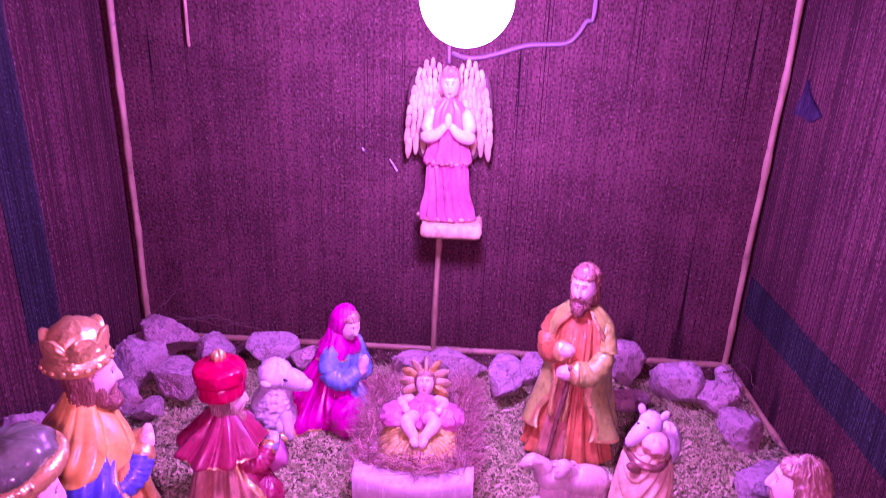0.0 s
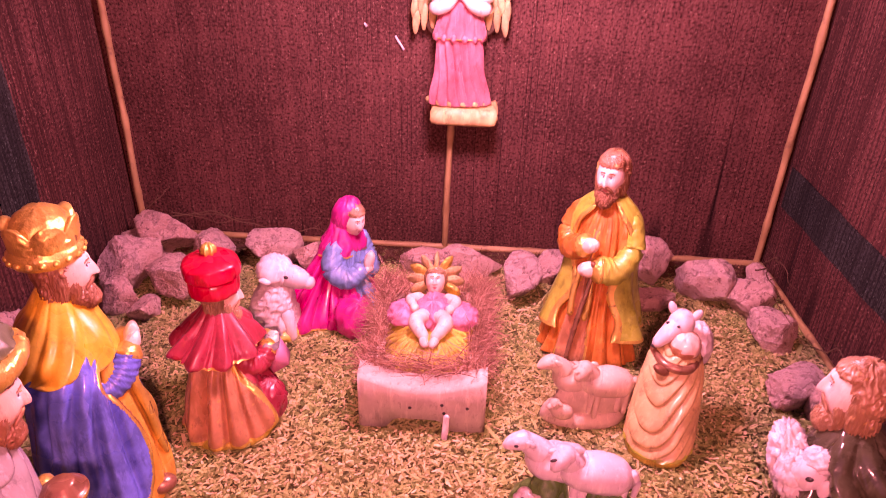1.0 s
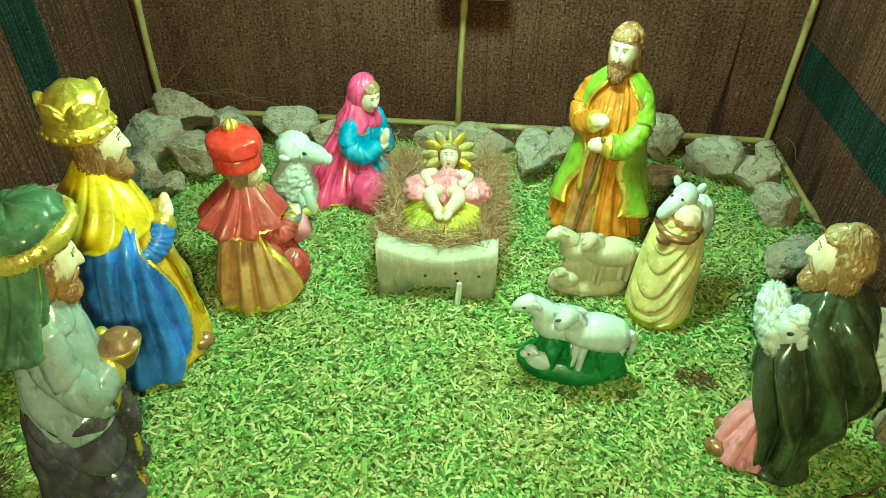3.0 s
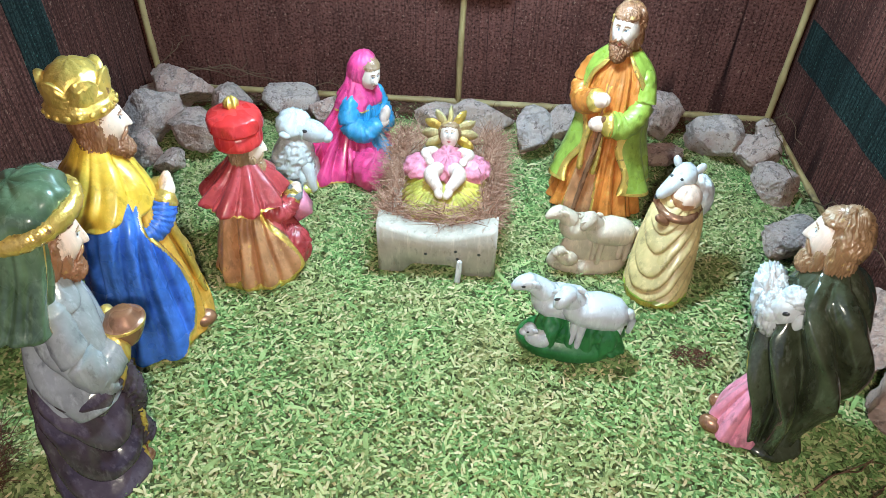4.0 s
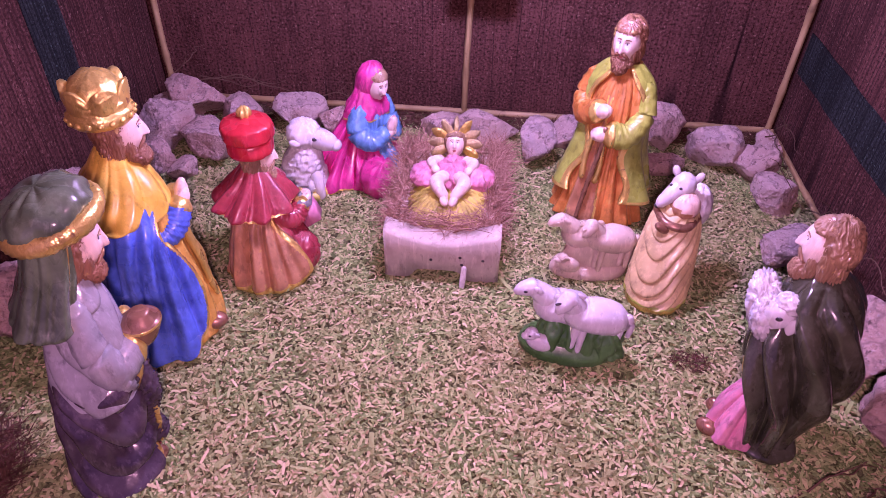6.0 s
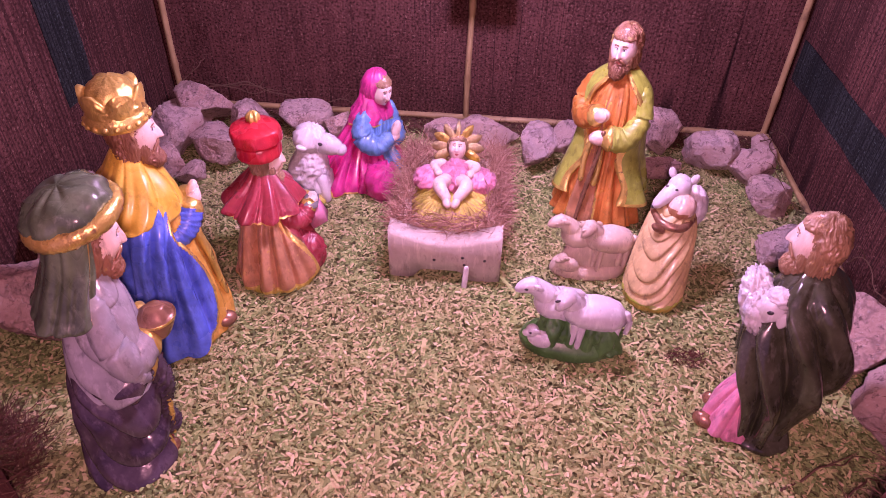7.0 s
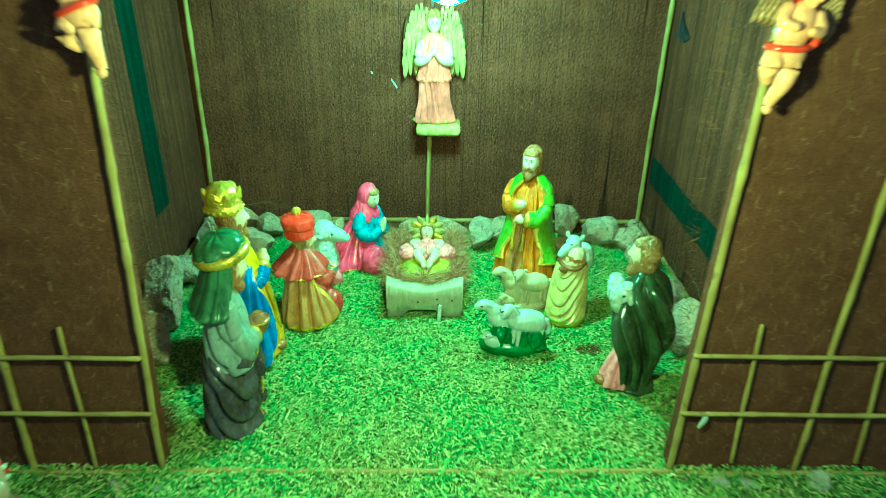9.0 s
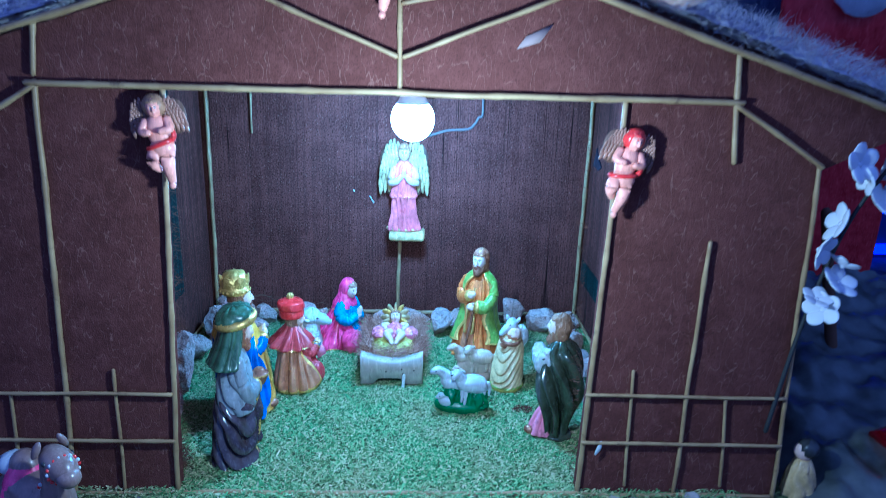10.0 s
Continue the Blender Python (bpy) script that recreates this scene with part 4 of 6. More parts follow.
def king_in_crown():
    s = Statue()
    plinth(s, 0.043, STRAWPAINT, 0.009, 2, 0.039)
    # the blue cloak sweeps open over an ochre robe, its gold hem waving
    paint, step = open_cloak(-0.16, 1.02, OCHRE, BLUE, GOLD, 0.17, 0.26, 9.0, 2.2, -0.45, 2.0, 0.22)
    s.robe([(0.004, 0.008, 0, 0.041, 0.037), (0.03, 0.008, 0, 0.038, 0.035), (0.07, 0.004, 0, 0.034, 0.034), (0.105, 0.000, 0, 0.031, 0.034), (0.125, -0.003, 0, 0.029, 0.033), (0.143, -0.005, 0, 0.020, 0.024), (0.152, -0.005, 0, 0.010, 0.012)],
           paint, together(step,
           ridges((-0.72, 0.02, -0.62, 0.60, 0.12, 0.12, 0.10), (-1.50, 0.0, -0.95, 0.92, 0.20, 0.30, -0.14), (-2.00, 0.0, -1.10, 0.95, 0.20, 0.30, -0.16), (-2.55, 0.0, -1.5, 0.90, 0.22, 0.30, -0.10),
                  (-3.05, 0.0, -2.2, 0.90, 0.22, 0.26, 0.1), (2.6, 0.0, 2.9, 0.85, 0.2, 0.24, 0.0), (2.0, 0.0, 2.2, 0.9, 0.2, 0.22, 0.0), (1.3, 0.0, 1.1, 0.9, 0.2, 0.22, 0.1),
                  (0.35, 0.0, 0.2, 0.7, 0.13, 0.16, 0.0), (-0.15, 0.0, -0.1, 0.75, 0.13, 0.18, 0.05), seed=6.0)), count=120, n=260)
    s.robe([(0.127, -0.006, -0.001, 0.035, 0.039), (0.132, -0.006, -0.001, 0.035, 0.039), (0.150, -0.006, 0, 0.028, 0.033), (0.164, -0.006, 0, 0.018, 0.022), (0.178, -0.004, 0, 0.011, 0.012)],
           lambda a, h: GOLD if h < 0.10 + 0.05 * math.sin(5 * a) else YELLOW, ridges((-0.8, 0.0, -0.2, 0.85, 0.20, 0.10, 0.0), (-1.9, 0.0, -1.0, 0.85, 0.22, 0.12, 0.15), (-2.7, 0.0, -2.0, 0.9, 0.18, 0.12, 0.1), (2.6, 0.0, 2.7, 0.9, 0.2, 0.16, 0.0), (1.6, 0.0, 1.6, 0.9, 0.2, 0.16, 0.0), seed=8.0), count=60, n=220)
    for k in (-1, 1):
        s.arm([(0.010, 0.021 * k, 0.106), (0.020, 0.019 * k, 0.106), (0.028, 0.014 * k, 0.112), (0.034, 0.009 * k, 0.121)], [0.008, 0.0105, 0.0110, 0.0098], BLUE if k < 0 else YELLOW, GOLD, SKIN, 0.0074)
    s.blob((0.038, 0, 0.129), (0.0048, 0.006, 0.0105), SKIN, (0, 14, 0), lambda u: 0.1 * math.sin(10 * u.y))
    s.tube([Vector(p) for p in ((0.032, -0.010, 0.112), (0.038, -0.012, 0.085), (0.044, -0.010, 0.050), (0.047, -0.006, 0.030))], [0.0036, 0.0034, 0.003, 0.0026], GOLD, n=10, ripple=0.2)
    s.head((0.006, 0, 0.188), 0.0200, -6, 2, SKIN, HAIR, HAIR, True)
    # the crown: a beaded band and six broad leaves that lean outwards
    s.robe([(0.198, -0.003, 0, 0.0205, 0.0200), (0.201, -0.003, 0, 0.0232, 0.0226), (0.206, -0.003, 0, 0.0238, 0.0232), (0.210, -0.003, 0, 0.0218, 0.0212), (0.214, -0.003, 0, 0.0222, 0.0216), (0.218, -0.003, 0, 0.0200, 0.0195)], GOLD,
           lambda a, h: 0.04 * noise.noise(Vector((5 * math.cos(a), 5 * math.sin(a), 6 * h))), n=60, count=20)
    s.blob((-0.003, 0, 0.217), (0.0192, 0.0192, 0.0165), GOLD, (0, 0, 0), curls(0.12, 4.0, 2), n=44)
    rings = []
    for h in np.linspace(0, 1, 14):
        ring = []
        for q in np.linspace(0, 2 * math.pi, 96, False):
            leaf = abs(math.cos(3 * q + 0.9)) ** 0.6
            r = 0.0214 + 0.0020 * h * leaf + 0.0022 * math.sin(math.pi * h) * (leaf - 0.4) + 0.0011 * noise.noise(Vector((7 * math.cos(q), 7 * math.sin(q), 5 * h)))
            ring.append(Vector((-0.003 + r * math.cos(q), r * math.sin(q), 0.209 + h * (0.009 + 0.0105 * leaf))))
        rings.append(ring)
    for h in (0.9, 0.4):
        rings.append([Vector((-0.003 + 0.017 * math.cos(q), 0.017 * math.sin(q), 0.209 + h * (0.009 + 0.0092 * abs(math.cos(3 * q + 0.9)) ** 0.6))) for q in np.linspace(0, 2 * math.pi, 96, False)])
    s.loft(rings, GOLD)
    for q in np.linspace(0.1, 2 * math.pi + 0.1, 18, False):
        s.blob((-0.003 + 0.0236 * math.cos(q), 0.0230 * math.sin(q), 0.2035), (0.0022, 0.0026, 0.0022), GOLD, (0, 0, math.degrees(q)), n=10, rows=6)
    for k in (-1, 1):
        s.blob((0.040, 0.019 * k, 0.012), (0.011, 0.008, 0.007), BRONZE)
    ob = s.make("king_figurine", at=stand(-0.238, -0.430, 30, 1.0, 1.0, (-0.05, 0.15)))
    return statue_tags(ob, "painted king figurine in gold crown, yellow shawl and blue cloak")


def kneeling_king():
    s = Statue()
    plinth(s, 0.040, STRAWPAINT, 0.008, 3, 0.038)
    paint, step = open_cloak(-0.20, 1.02, CRIMSON, RUST, GOLD, 0.24, 0.28, 7.0, 3.4, -0.30, 2.0, 0.16)

    def skirt(a, h):
        return GOLD if h < 0.06 and a < -1.0 else paint(a, h)

    s.robe([(0.004, 0.002, 0, 0.038, 0.035), (0.02, 0.003, 0, 0.037, 0.035), (0.045, 0.0, 0, 0.030, 0.031), (0.066, -0.004, 0, 0.024, 0.026), (0.085, -0.006, 0, 0.014, 0.016), (0.095, -0.006, 0, 0.009, 0.010)],
           skirt, together(step, ridges((-0.70, 0.0, -0.65, 0.75, 0.16, 0.22, -0.20), (-1.55, 0.0, -1.10, 0.95, 0.15, 0.26, -0.25), (-2.00, 0.0, -1.45, 0.95, 0.16, 0.28, -0.22), (-2.5, 0.0, -2.0, 0.95, 0.18, 0.28, -0.2), (3.0, 0.0, -2.8, 0.95, 0.2, 0.26, 0.0),
                         (2.2, 0.0, 2.4, 0.95, 0.2, 0.22, 0.0), (1.4, 0.0, 1.4, 0.95, 0.2, 0.22, 0.0), (-0.30, 0.0, -0.4, 0.7, 0.14, 0.24, 0.2), (0.2, 0.0, 0.0, 0.7, 0.14, 0.2, 0.1), seed=11.0)), count=100, n=240)
    # the bent knee under the crimson gown
    s.blob((0.026, -0.013, 0.024), (0.021, 0.017, 0.020), CRIMSON, (0, 18, -10), locks(0.12, 12, 5), n=72, rows=26)
    # the cape, its gathered edge trimmed with gold
    s.robe([(0.074, -0.007, 0, 0.036, 0.038), (0.078, -0.007, 0, 0.0350, 0.0370), (0.089, -0.006, 0, 0.027, 0.030), (0.100, -0.005, 0, 0.018, 0.020), (0.110, -0.004, 0, 0.010, 0.011)],
           lambda a, h: GOLD if h < 0.08 + 0.05 * math.sin(10 * a) else CRIMSON, ridges(*[(q, 0.0, 0.9 * q, 0.8, 0.17, 0.28, 0.06 * math.sin(9 * q)) for q in np.linspace(-2.9, 2.9, 9)], seed=13.0), count=44, n=240)
    for k in (-1, 1):
        s.arm([(0.010, 0.017 * k, 0.068), (0.019, 0.017 * k, 0.061), (0.028, 0.012 * k, 0.060), (0.035, 0.007 * k, 0.066)], [0.008, 0.0095, 0.0092, 0.0082], CRIMSON, GOLD, SKIN, 0.0062)
    # the gift: a small box with a pitched lid
    box = Euler((0, radians(-28), radians(-10))).to_matrix()
    o = Vector((0.040, -0.004, 0.060))
    s.slab([o + box @ Vector(p) for p in ((-0.008, -0.009, -0.012), (0.008, -0.009, -0.012), (0.008, 0.009, -0.012), (-0.008, 0.009, -0.012), (-0.008, -0.009, 0.006), (0.008, -0.009, 0.006), (0.008, 0.009, 0.006), (-0.008, 0.009, 0.006))], ROSE)
    s.slab([o + box @ Vector(p) for p in ((-0.0095, -0.0105, 0.006), (0.0095, -0.0105, 0.006), (0.0095, 0.0105, 0.006), (-0.0095, 0.0105, 0.006), (-0.0015, -0.0105, 0.0145), (0.0015, -0.0105, 0.0145), (0.0015, 0.0105, 0.0145), (-0.0015, 0.0105, 0.0145))], GREYBLUE)
    s.head((0.002, 0, 0.117), 0.0175, -4, 6, SKIN, FAIR, FAIR, True)
    # the hat: a straight band, then a wider drum with a flat quilted top
    s.robe([(0.121, -0.004, 0, 0.0190, 0.0190), (0.123, -0.004, 0, 0.0212, 0.0212), (0.133, -0.004, 0, 0.0218, 0.0218), (0.1345, -0.004, 0, 0.0205, 0.0205), (0.1365, -0.004, 0, 0.0240, 0.0240), (0.145, -0.005, 0, 0.0238, 0.0238), (0.1485, -0.005, 0, 0.0205, 0.0205),
            (0.151, -0.005, 0, 0.0130, 0.0130), (0.153, -0.005, 0, 0.0050, 0.0050)],
           RED, lambda a, h: 0.025 * (abs(math.sin(7 * a)) - 0.5) * (h < 0.42) + 0.05 * noise.noise(Vector((3.2 * math.cos(a), 3.2 * math.sin(a), 9 * h))), n=120, count=60)
    s.blob((-0.005, 0, 0.1555), (0.0058, 0.0058, 0.0052), GOLD, (0, 0, 0), lambda u: 0.22 * math.cos(6 * math.atan2(u.y, u.x)), n=30)
    slim(s, 1.0, 0.98, 0.07, 0.10)
    ob = s.make("king_figurine", at=stand(-0.168, -0.338, 22, 1.0, 1.0, (-0.06, 0.22)))
    return statue_tags(ob, "small kneeling king figurine in red hat and cape")


def kneeling_mother():
    s = Statue()
    plinth(s, 0.030, PINK, 0.006, 4)

    def skirt(a, h):
        if h < 0.52 and abs(a) > 0.42:
            return PINK
        return GOLD if 0.52 < h < 0.56 else SKYBLUE

    s.robe([(0.002, 0.006, 0, 0.036, 0.031), (0.018, 0.008, 0, 0.034, 0.030), (0.038, 0.002, 0, 0.024, 0.025), (0.056, -0.004, 0, 0.017, 0.020), (0.076, -0.005, 0, 0.017, 0.020), (0.090, -0.006, 0, 0.014, 0.017), (0.100, -0.006, 0, 0.008, 0.009)],
           skirt, ridges(*[(a, 0.0, 0.8 * a, 0.75, 0.14, 0.24, 0.1 * math.sin(4 * a)) for a in (-2.8, -2.2, -1.6, -1.1, -0.65, -0.3, 0.05, 0.4, 0.8, 1.3, 1.9, 2.6)], seed=15.0), count=80, n=220)
    s.blob((0.027, -0.018, 0.020), (0.023, 0.019, 0.021), PINK, (0, 20, -15), strands(0.10, 9, 2), n=48)
    s.robe([(0.002, -0.030, -0.018, 0.034, 0.044), (0.016, -0.030, -0.016, 0.030, 0.042), (0.045, -0.023, -0.007, 0.019, 0.034), (0.075, -0.014, 0, 0.014, 0.026), (0.094, -0.010, 0, 0.013, 0.021)],
           lambda a, h: GOLD if h < 0.05 else PINK, ridges(*[(q, 0.0, 0.85 * q, 0.85, 0.15, 0.24, 0.08 * math.sin(7 * q)) for q in np.linspace(-2.8, 2.8, 10)], seed=16.0), count=60, n=220)
    for k in (-1, 1):
        s.arm([(-0.004, 0.018 * k, 0.086), (0.000, 0.024 * k, 0.066), (0.014, 0.017 * k, 0.056), (0.022, 0.007 * k, 0.062)], [0.0090, 0.0112, 0.0108, 0.0092], SKYBLUE, SKYBLUE, PALE, 0.0070)
    s.blob((0.028, 0, 0.073), (0.0050, 0.006, 0.0115), PALE, (0, 12, 0), lambda u: 0.08 * math.sin(10 * u.y))
    s.head((0.005, 0, 0.111), 0.0152, -14, 8, PALE, FAIR, None, False)
    s.blob((-0.005, 0, 0.1145), (0.0150, 0.0162, 0.0195), PINK, (0, 6, 0), strands(0.035, 10, 7), n=60)
    s.robe([(0.076, -0.009, 0, 0.022, 0.028), (0.086, -0.008, 0, 0.021, 0.026), (0.100, -0.008, 0, 0.014, 0.018), (0.112, -0.009, 0, 0.011, 0.0145)], lambda a, h: GOLD if h < 0.06 else PINK, pleats(9, 0.10, 0.5, 17.0, 1.0, 0.5), count=26)
    ob = s.make("mother_figurine", at=stand(-0.100, -0.166, -32, 1.04, 1.0, (0.05, 0.18)))
    return statue_tags(ob, "kneeling mother figurine in magenta veil and blue dress")


def standing_father():
    s = Statue()
    plinth(s, 0.036, ORANGE, 0.006, 5, 0.044)
    s.robe([(0.002, 0.0, 0, 0.043, 0.050), (0.02, 0.0, 0, 0.037, 0.044), (0.06, -0.001, 0, 0.028, 0.034), (0.10, -0.003, 0, 0.025, 0.031), (0.128, -0.004, 0, 0.024, 0.032), (0.146, -0.004, 0, 0.019, 0.028), (0.158, -0.004, 0, 0.012, 0.016), (0.168, -0.003, 0, 0.009, 0.010)],
           split(0.30, RUST, ORANGE, GOLD, 0.05, 0.62, -0.2),
           ridges(*[(a, 0.0, 0.75 * a, 0.80, 0.13, 0.22, 0.05 * math.sin(5 * a)) for a in (-2.6, -2.0, -1.4, -1.0, -0.62, -0.28, 0.05, 0.36, 0.75, 1.2, 1.8, 2.5)], seed=21.0), count=100, n=250)
    # the cloak hangs from the shoulders down the back and sides
    rings = []
    for z, rx, ry, w in smooth_rows([(0.034, 0.047, 0.056, 2.58), (0.05, 0.041, 0.049, 2.62), (0.08, 0.033, 0.040, 2.60), (0.115, 0.030, 0.037, 2.35), (0.140, 0.027, 0.036, 2.25), (0.154, 0.021, 0.029, 2.5), (0.166, 0.012, 0.016, 2.8)], 90):
        outer, inner = [], []
        for k in range(61):
            a = math.pi + 0.22 - w + 2 * w * k / 60 + 0.16 * math.sin(95 * z) * (abs(k - 30) / 30) ** 4 * (1 if k > 30 else -1)
            f = 1 + 0.20 * (abs(math.sin(3.0 * a + 16 * z)) - 0.5) * (1 - z * 4.5) + 0.05 * noise.noise(Vector((3 * a, 20 * z, 2)))
            lift = 0.016 * (1 - abs(k - 30) / 30) * max(0.0, 1 - z / 0.06)
            outer.append(Vector((-0.003 + rx * f * math.cos(a), ry * f * math.sin(a), z - lift)))
            inner.append(Vector((-0.003 + (rx * f - 0.0035) * math.cos(a), (ry * f - 0.0035) * math.sin(a), z - lift)))
        rings.append(outer + inner[::-1])
    s.loft(rings, lambda i, j: GOLD if (j in (0, 1, 58, 59, 60, 61, 121, 120) or i < 4) else LIME)
    s.arm([(0.000, -0.029, 0.146), (0.004, -0.035, 0.124), (0.018, -0.026, 0.112), (0.029, -0.006, 0.122)], [0.0090, 0.0115, 0.0120, 0.0108], ORANGE, GOLD, SKIN, 0.0095)
    s.arm([(0.000, 0.029, 0.146), (0.004, 0.035, 0.122), (0.020, 0.028, 0.104), (0.030, 0.014, 0.104)], [0.0085, 0.0105, 0.0118, 0.0125], LIME, GOLD, SKIN, 0.0100)
    s.tube([Vector(p) for p in ((0.038, 0.010, 0.112), (0.037, 0.008, 0.085), (0.040, 0.003, 0.05), (0.049, 0.0, 0.006))], [0.0026, 0.0024, 0.0026, 0.0022], BRONZE, n=10, count=40, ripple=0.12)
    for k in (-1, 1):
        s.tube([Vector(p) for p in ((0.029, 0.006 * k, 0.100), (0.032, 0.009 * k, 0.072), (0.034, 0.008 * k, 0.052))], [0.0028, 0.003, 0.0034], GOLD, n=10, ripple=0.15)
    s.head((0.006, 0, 0.186), 0.0195, 6, 4, PALE, HAIR, HAIR, True)
    ob = s.make("father_figurine", at=stand(0.161, -0.198, -124, 0.97, 1.01, (0.04, 0.13)))
    return statue_tags(ob, "standing bearded father figurine in orange robe and green cloak")


def shepherd_with_lamb():
    s = Statue()
    plinth(s, 0.028, FOREST, 0.006, 6)
    paint, step = open_cloak(0.10, 0.84, ROSE, FOREST, GOLD, 0.18, 0.20, 9.0, 0.5, -0.45, 0.46, 0.20)
    s.robe([(0.002, 0.006, -0.001, 0.019, 0.020), (0.02, 0.005, 0, 0.020, 0.022), (0.045, 0.003, 0, 0.025, 0.027), (0.07, 0.001, 0, 0.032, 0.033), (0.10, -0.002, 0, 0.034, 0.035), (0.125, -0.005, 0, 0.028, 0.033), (0.142, -0.005, 0, 0.021, 0.026), (0.154, -0.004, 0, 0.011, 0.013)],
           paint, together(step,
           ridges((1.30, 0.02, 0.60, 0.60, 0.20, 0.48, 0.25), (2.1, 0.0, 0.80, 0.70, 0.22, 0.60, 0.35), (2.9, 0.05, 1.2, 0.82, 0.24, 0.56, 0.40), (3.5, 0.10, 2.0, 0.92, 0.26, 0.46, 0.2), (-2.2, 0.0, -2.6, 0.8, 0.25, 0.24, 0.0),
                  (-1.4, 0.0, -1.4, 0.8, 0.25, 0.24, 0.0), (-0.8, 0.0, -0.7, 0.6, 0.2, 0.22, 0.0), seed=24.0)), count=120, n=260)
    s.robe([(0.003, 0.027, 0.010, 0.024, 0.023), (0.02, 0.024, 0.008, 0.021, 0.021), (0.042, 0.018, 0.005, 0.015, 0.017), (0.060, 0.012, 0.002, 0.008, 0.010)], ROSE,
           ridges((2.4, 0.0, 1.6, 0.9, 0.2, 0.22, 0.1), (1.3, 0.0, 1.2, 0.9, 0.2, 0.24, 0.1), (0.4, 0.0, 0.6, 0.9, 0.2, 0.22, 0.0), (-0.5, 0.0, -0.4, 0.9, 0.2, 0.2, 0.0), seed=25.0), count=50, n=180)
    for k in (-1, 1):
        s.blob((0.045, 0.010 + 0.014 * k, 0.006), (0.011, 0.007, 0.0065), BRONZE)
        s.arm([(0.004, 0.022 * k, 0.116), (0.012, 0.023 * k, 0.106), (0.021, 0.019 * k, 0.102), (0.030, 0.011 * k, 0.106)], [0.0090, 0.0108, 0.0105, 0.0092], FOREST, GOLD, SKIN, 0.0085)
    # the lamb in his arms: a curly back, a smooth face with a hanging ear
    s.blob((0.033, 0.010, 0.120), (0.0125, 0.0165, 0.0180), WHITE, (0, 10, 15), curls(0.30, 6, 1), n=72, rows=32)
    s.blob((0.026, 0.024, 0.118), (0.0120, 0.0110, 0.0150), WHITE, (0, 0, 20), curls(0.28, 6, 2), n=60, rows=28)
    s.blob((0.019, 0.029, 0.126), (0.0125, 0.0095, 0.0105), WHITE, (0, 20, 0), curls(0.05, 4, 3), n=36)
    s.blob((0.027, 0.031, 0.121), (0.0080, 0.0065, 0.0068), WHITE, (0, 25, 0), n=24)
    s.blob((0.0175, 0.0382, 0.1285), (0.0030, 0.0012, 0.0016), BLACK, (0, 20, 0), n=10, rows=6)
    s.blob((0.0075, 0.0350, 0.1240), (0.0042, 0.0026, 0.0076), WHITE, (0, -25, 0), n=16, rows=10)
    s.blob((0.014, 0.026, 0.135), (0.0090, 0.0080, 0.0060), WHITE, (0, 0, 0), curls(0.3, 5, 4), n=40, rows=20)
    s.head((0.004, 0, 0.169), 0.0200, 4, -2, PALE, FAIR, FAIR, True)
    slim(s, 0.92, 1.0, 0.12, 0.15)
    ob = s.make("shepherd_figurine", at=stand(0.270, -0.492, 150, 0.93, 1.01, (0.0, 0.18)))
    return statue_tags(ob, "shepherd figurine in dark green cloak carrying a white lamb")


def kneeling_shepherd():
    s = Statue()
    plinth(s, 0.031, STRAWPAINT, 0.010, 7, 0.029)
    s.robe([(0.006, -0.002, 0, 0.031, 0.029), (0.025, -0.001, 0, 0.028, 0.028), (0.05, 0.005, 0, 0.024, 0.026), (0.072, 0.011, 0, 0.020, 0.023), (0.088, 0.016, 0, 0.014, 0.016), (0.096, 0.018, 0, 0.008, 0.009)],
           lambda a, h: LIME if h < 0.04 else TAN, drapes(7.5, 0.16, 0.17, -2.4, 5.0, -0.40), count=160, n=140)
    s.blob((0.012, -0.004, 0.091), (0.0135, 0.0135, 0.0125), lambda u: RUST if u.z < -0.05 + 0.3 * u.y and u.x < 0.5 else SKIN, (0, 0, 0), strands(0.04, 9), n=48)
    s.tube([Vector(p) for p in ((0.016, -0.018, 0.080), (-0.004, -0.010, 0.079), (-0.005, 0.008, 0.080), (0.012, 0.020, 0.082))], [0.0035, 0.0038, 0.0038, 0.003], BRONZE, n=10)
    s.blob((-0.008, 0.010, 0.076), (0.004, 0.008, 0.004), BRONZE, (30, 0, 20))
    # the sheep that he carries
    s.blob((0.034, -0.012, 0.080), (0.015, 0.015, 0.019), WOOL, (0, 20, 0), curls(0.12, 5, 5), n=56, rows=24)
    s.blob((0.020, 0.002, 0.106), (0.0105, 0.0105, 0.0112), WHITE, (0, 0, 0), curls(0.06, 4, 2), n=36)
    s.tube([Vector(p) for p in ((0.017, 0.005, 0.104), (0.010, 0.012, 0.098), (0.006, 0.018, 0.091))], [0.0088, 0.0070, 0.0048], WHITE, n=20, count=12)
    s.blob((0.0048, 0.0200, 0.0890), (0.0022, 0.0026, 0.0022), BLACK, n=10, rows=6)
    for y, z, lean in ((0.0115, 0.1165, -25), (-0.0090, 0.1145, 25)):
        s.blob((0.022, y, z), (0.0028, 0.0036, 0.0058), WHITE, (lean, 0, 0), n=16, rows=10)
    for y in (0.0040, 0.0125):
        s.blob((0.0098 + 0.3 * (y - 0.004), y, 0.1075), (0.0014, 0.0020, 0.0013), BLACK, n=8, rows=6)
    ob = s.make("kneeling_shepherd_figurine", at=stand(0.208, -0.332, 72, 1.0, 1.0, (0.05, 0.12)))
    return statue_tags(ob, "bowed shepherd figurine in ochre cloak with a sheep on the shoulder")


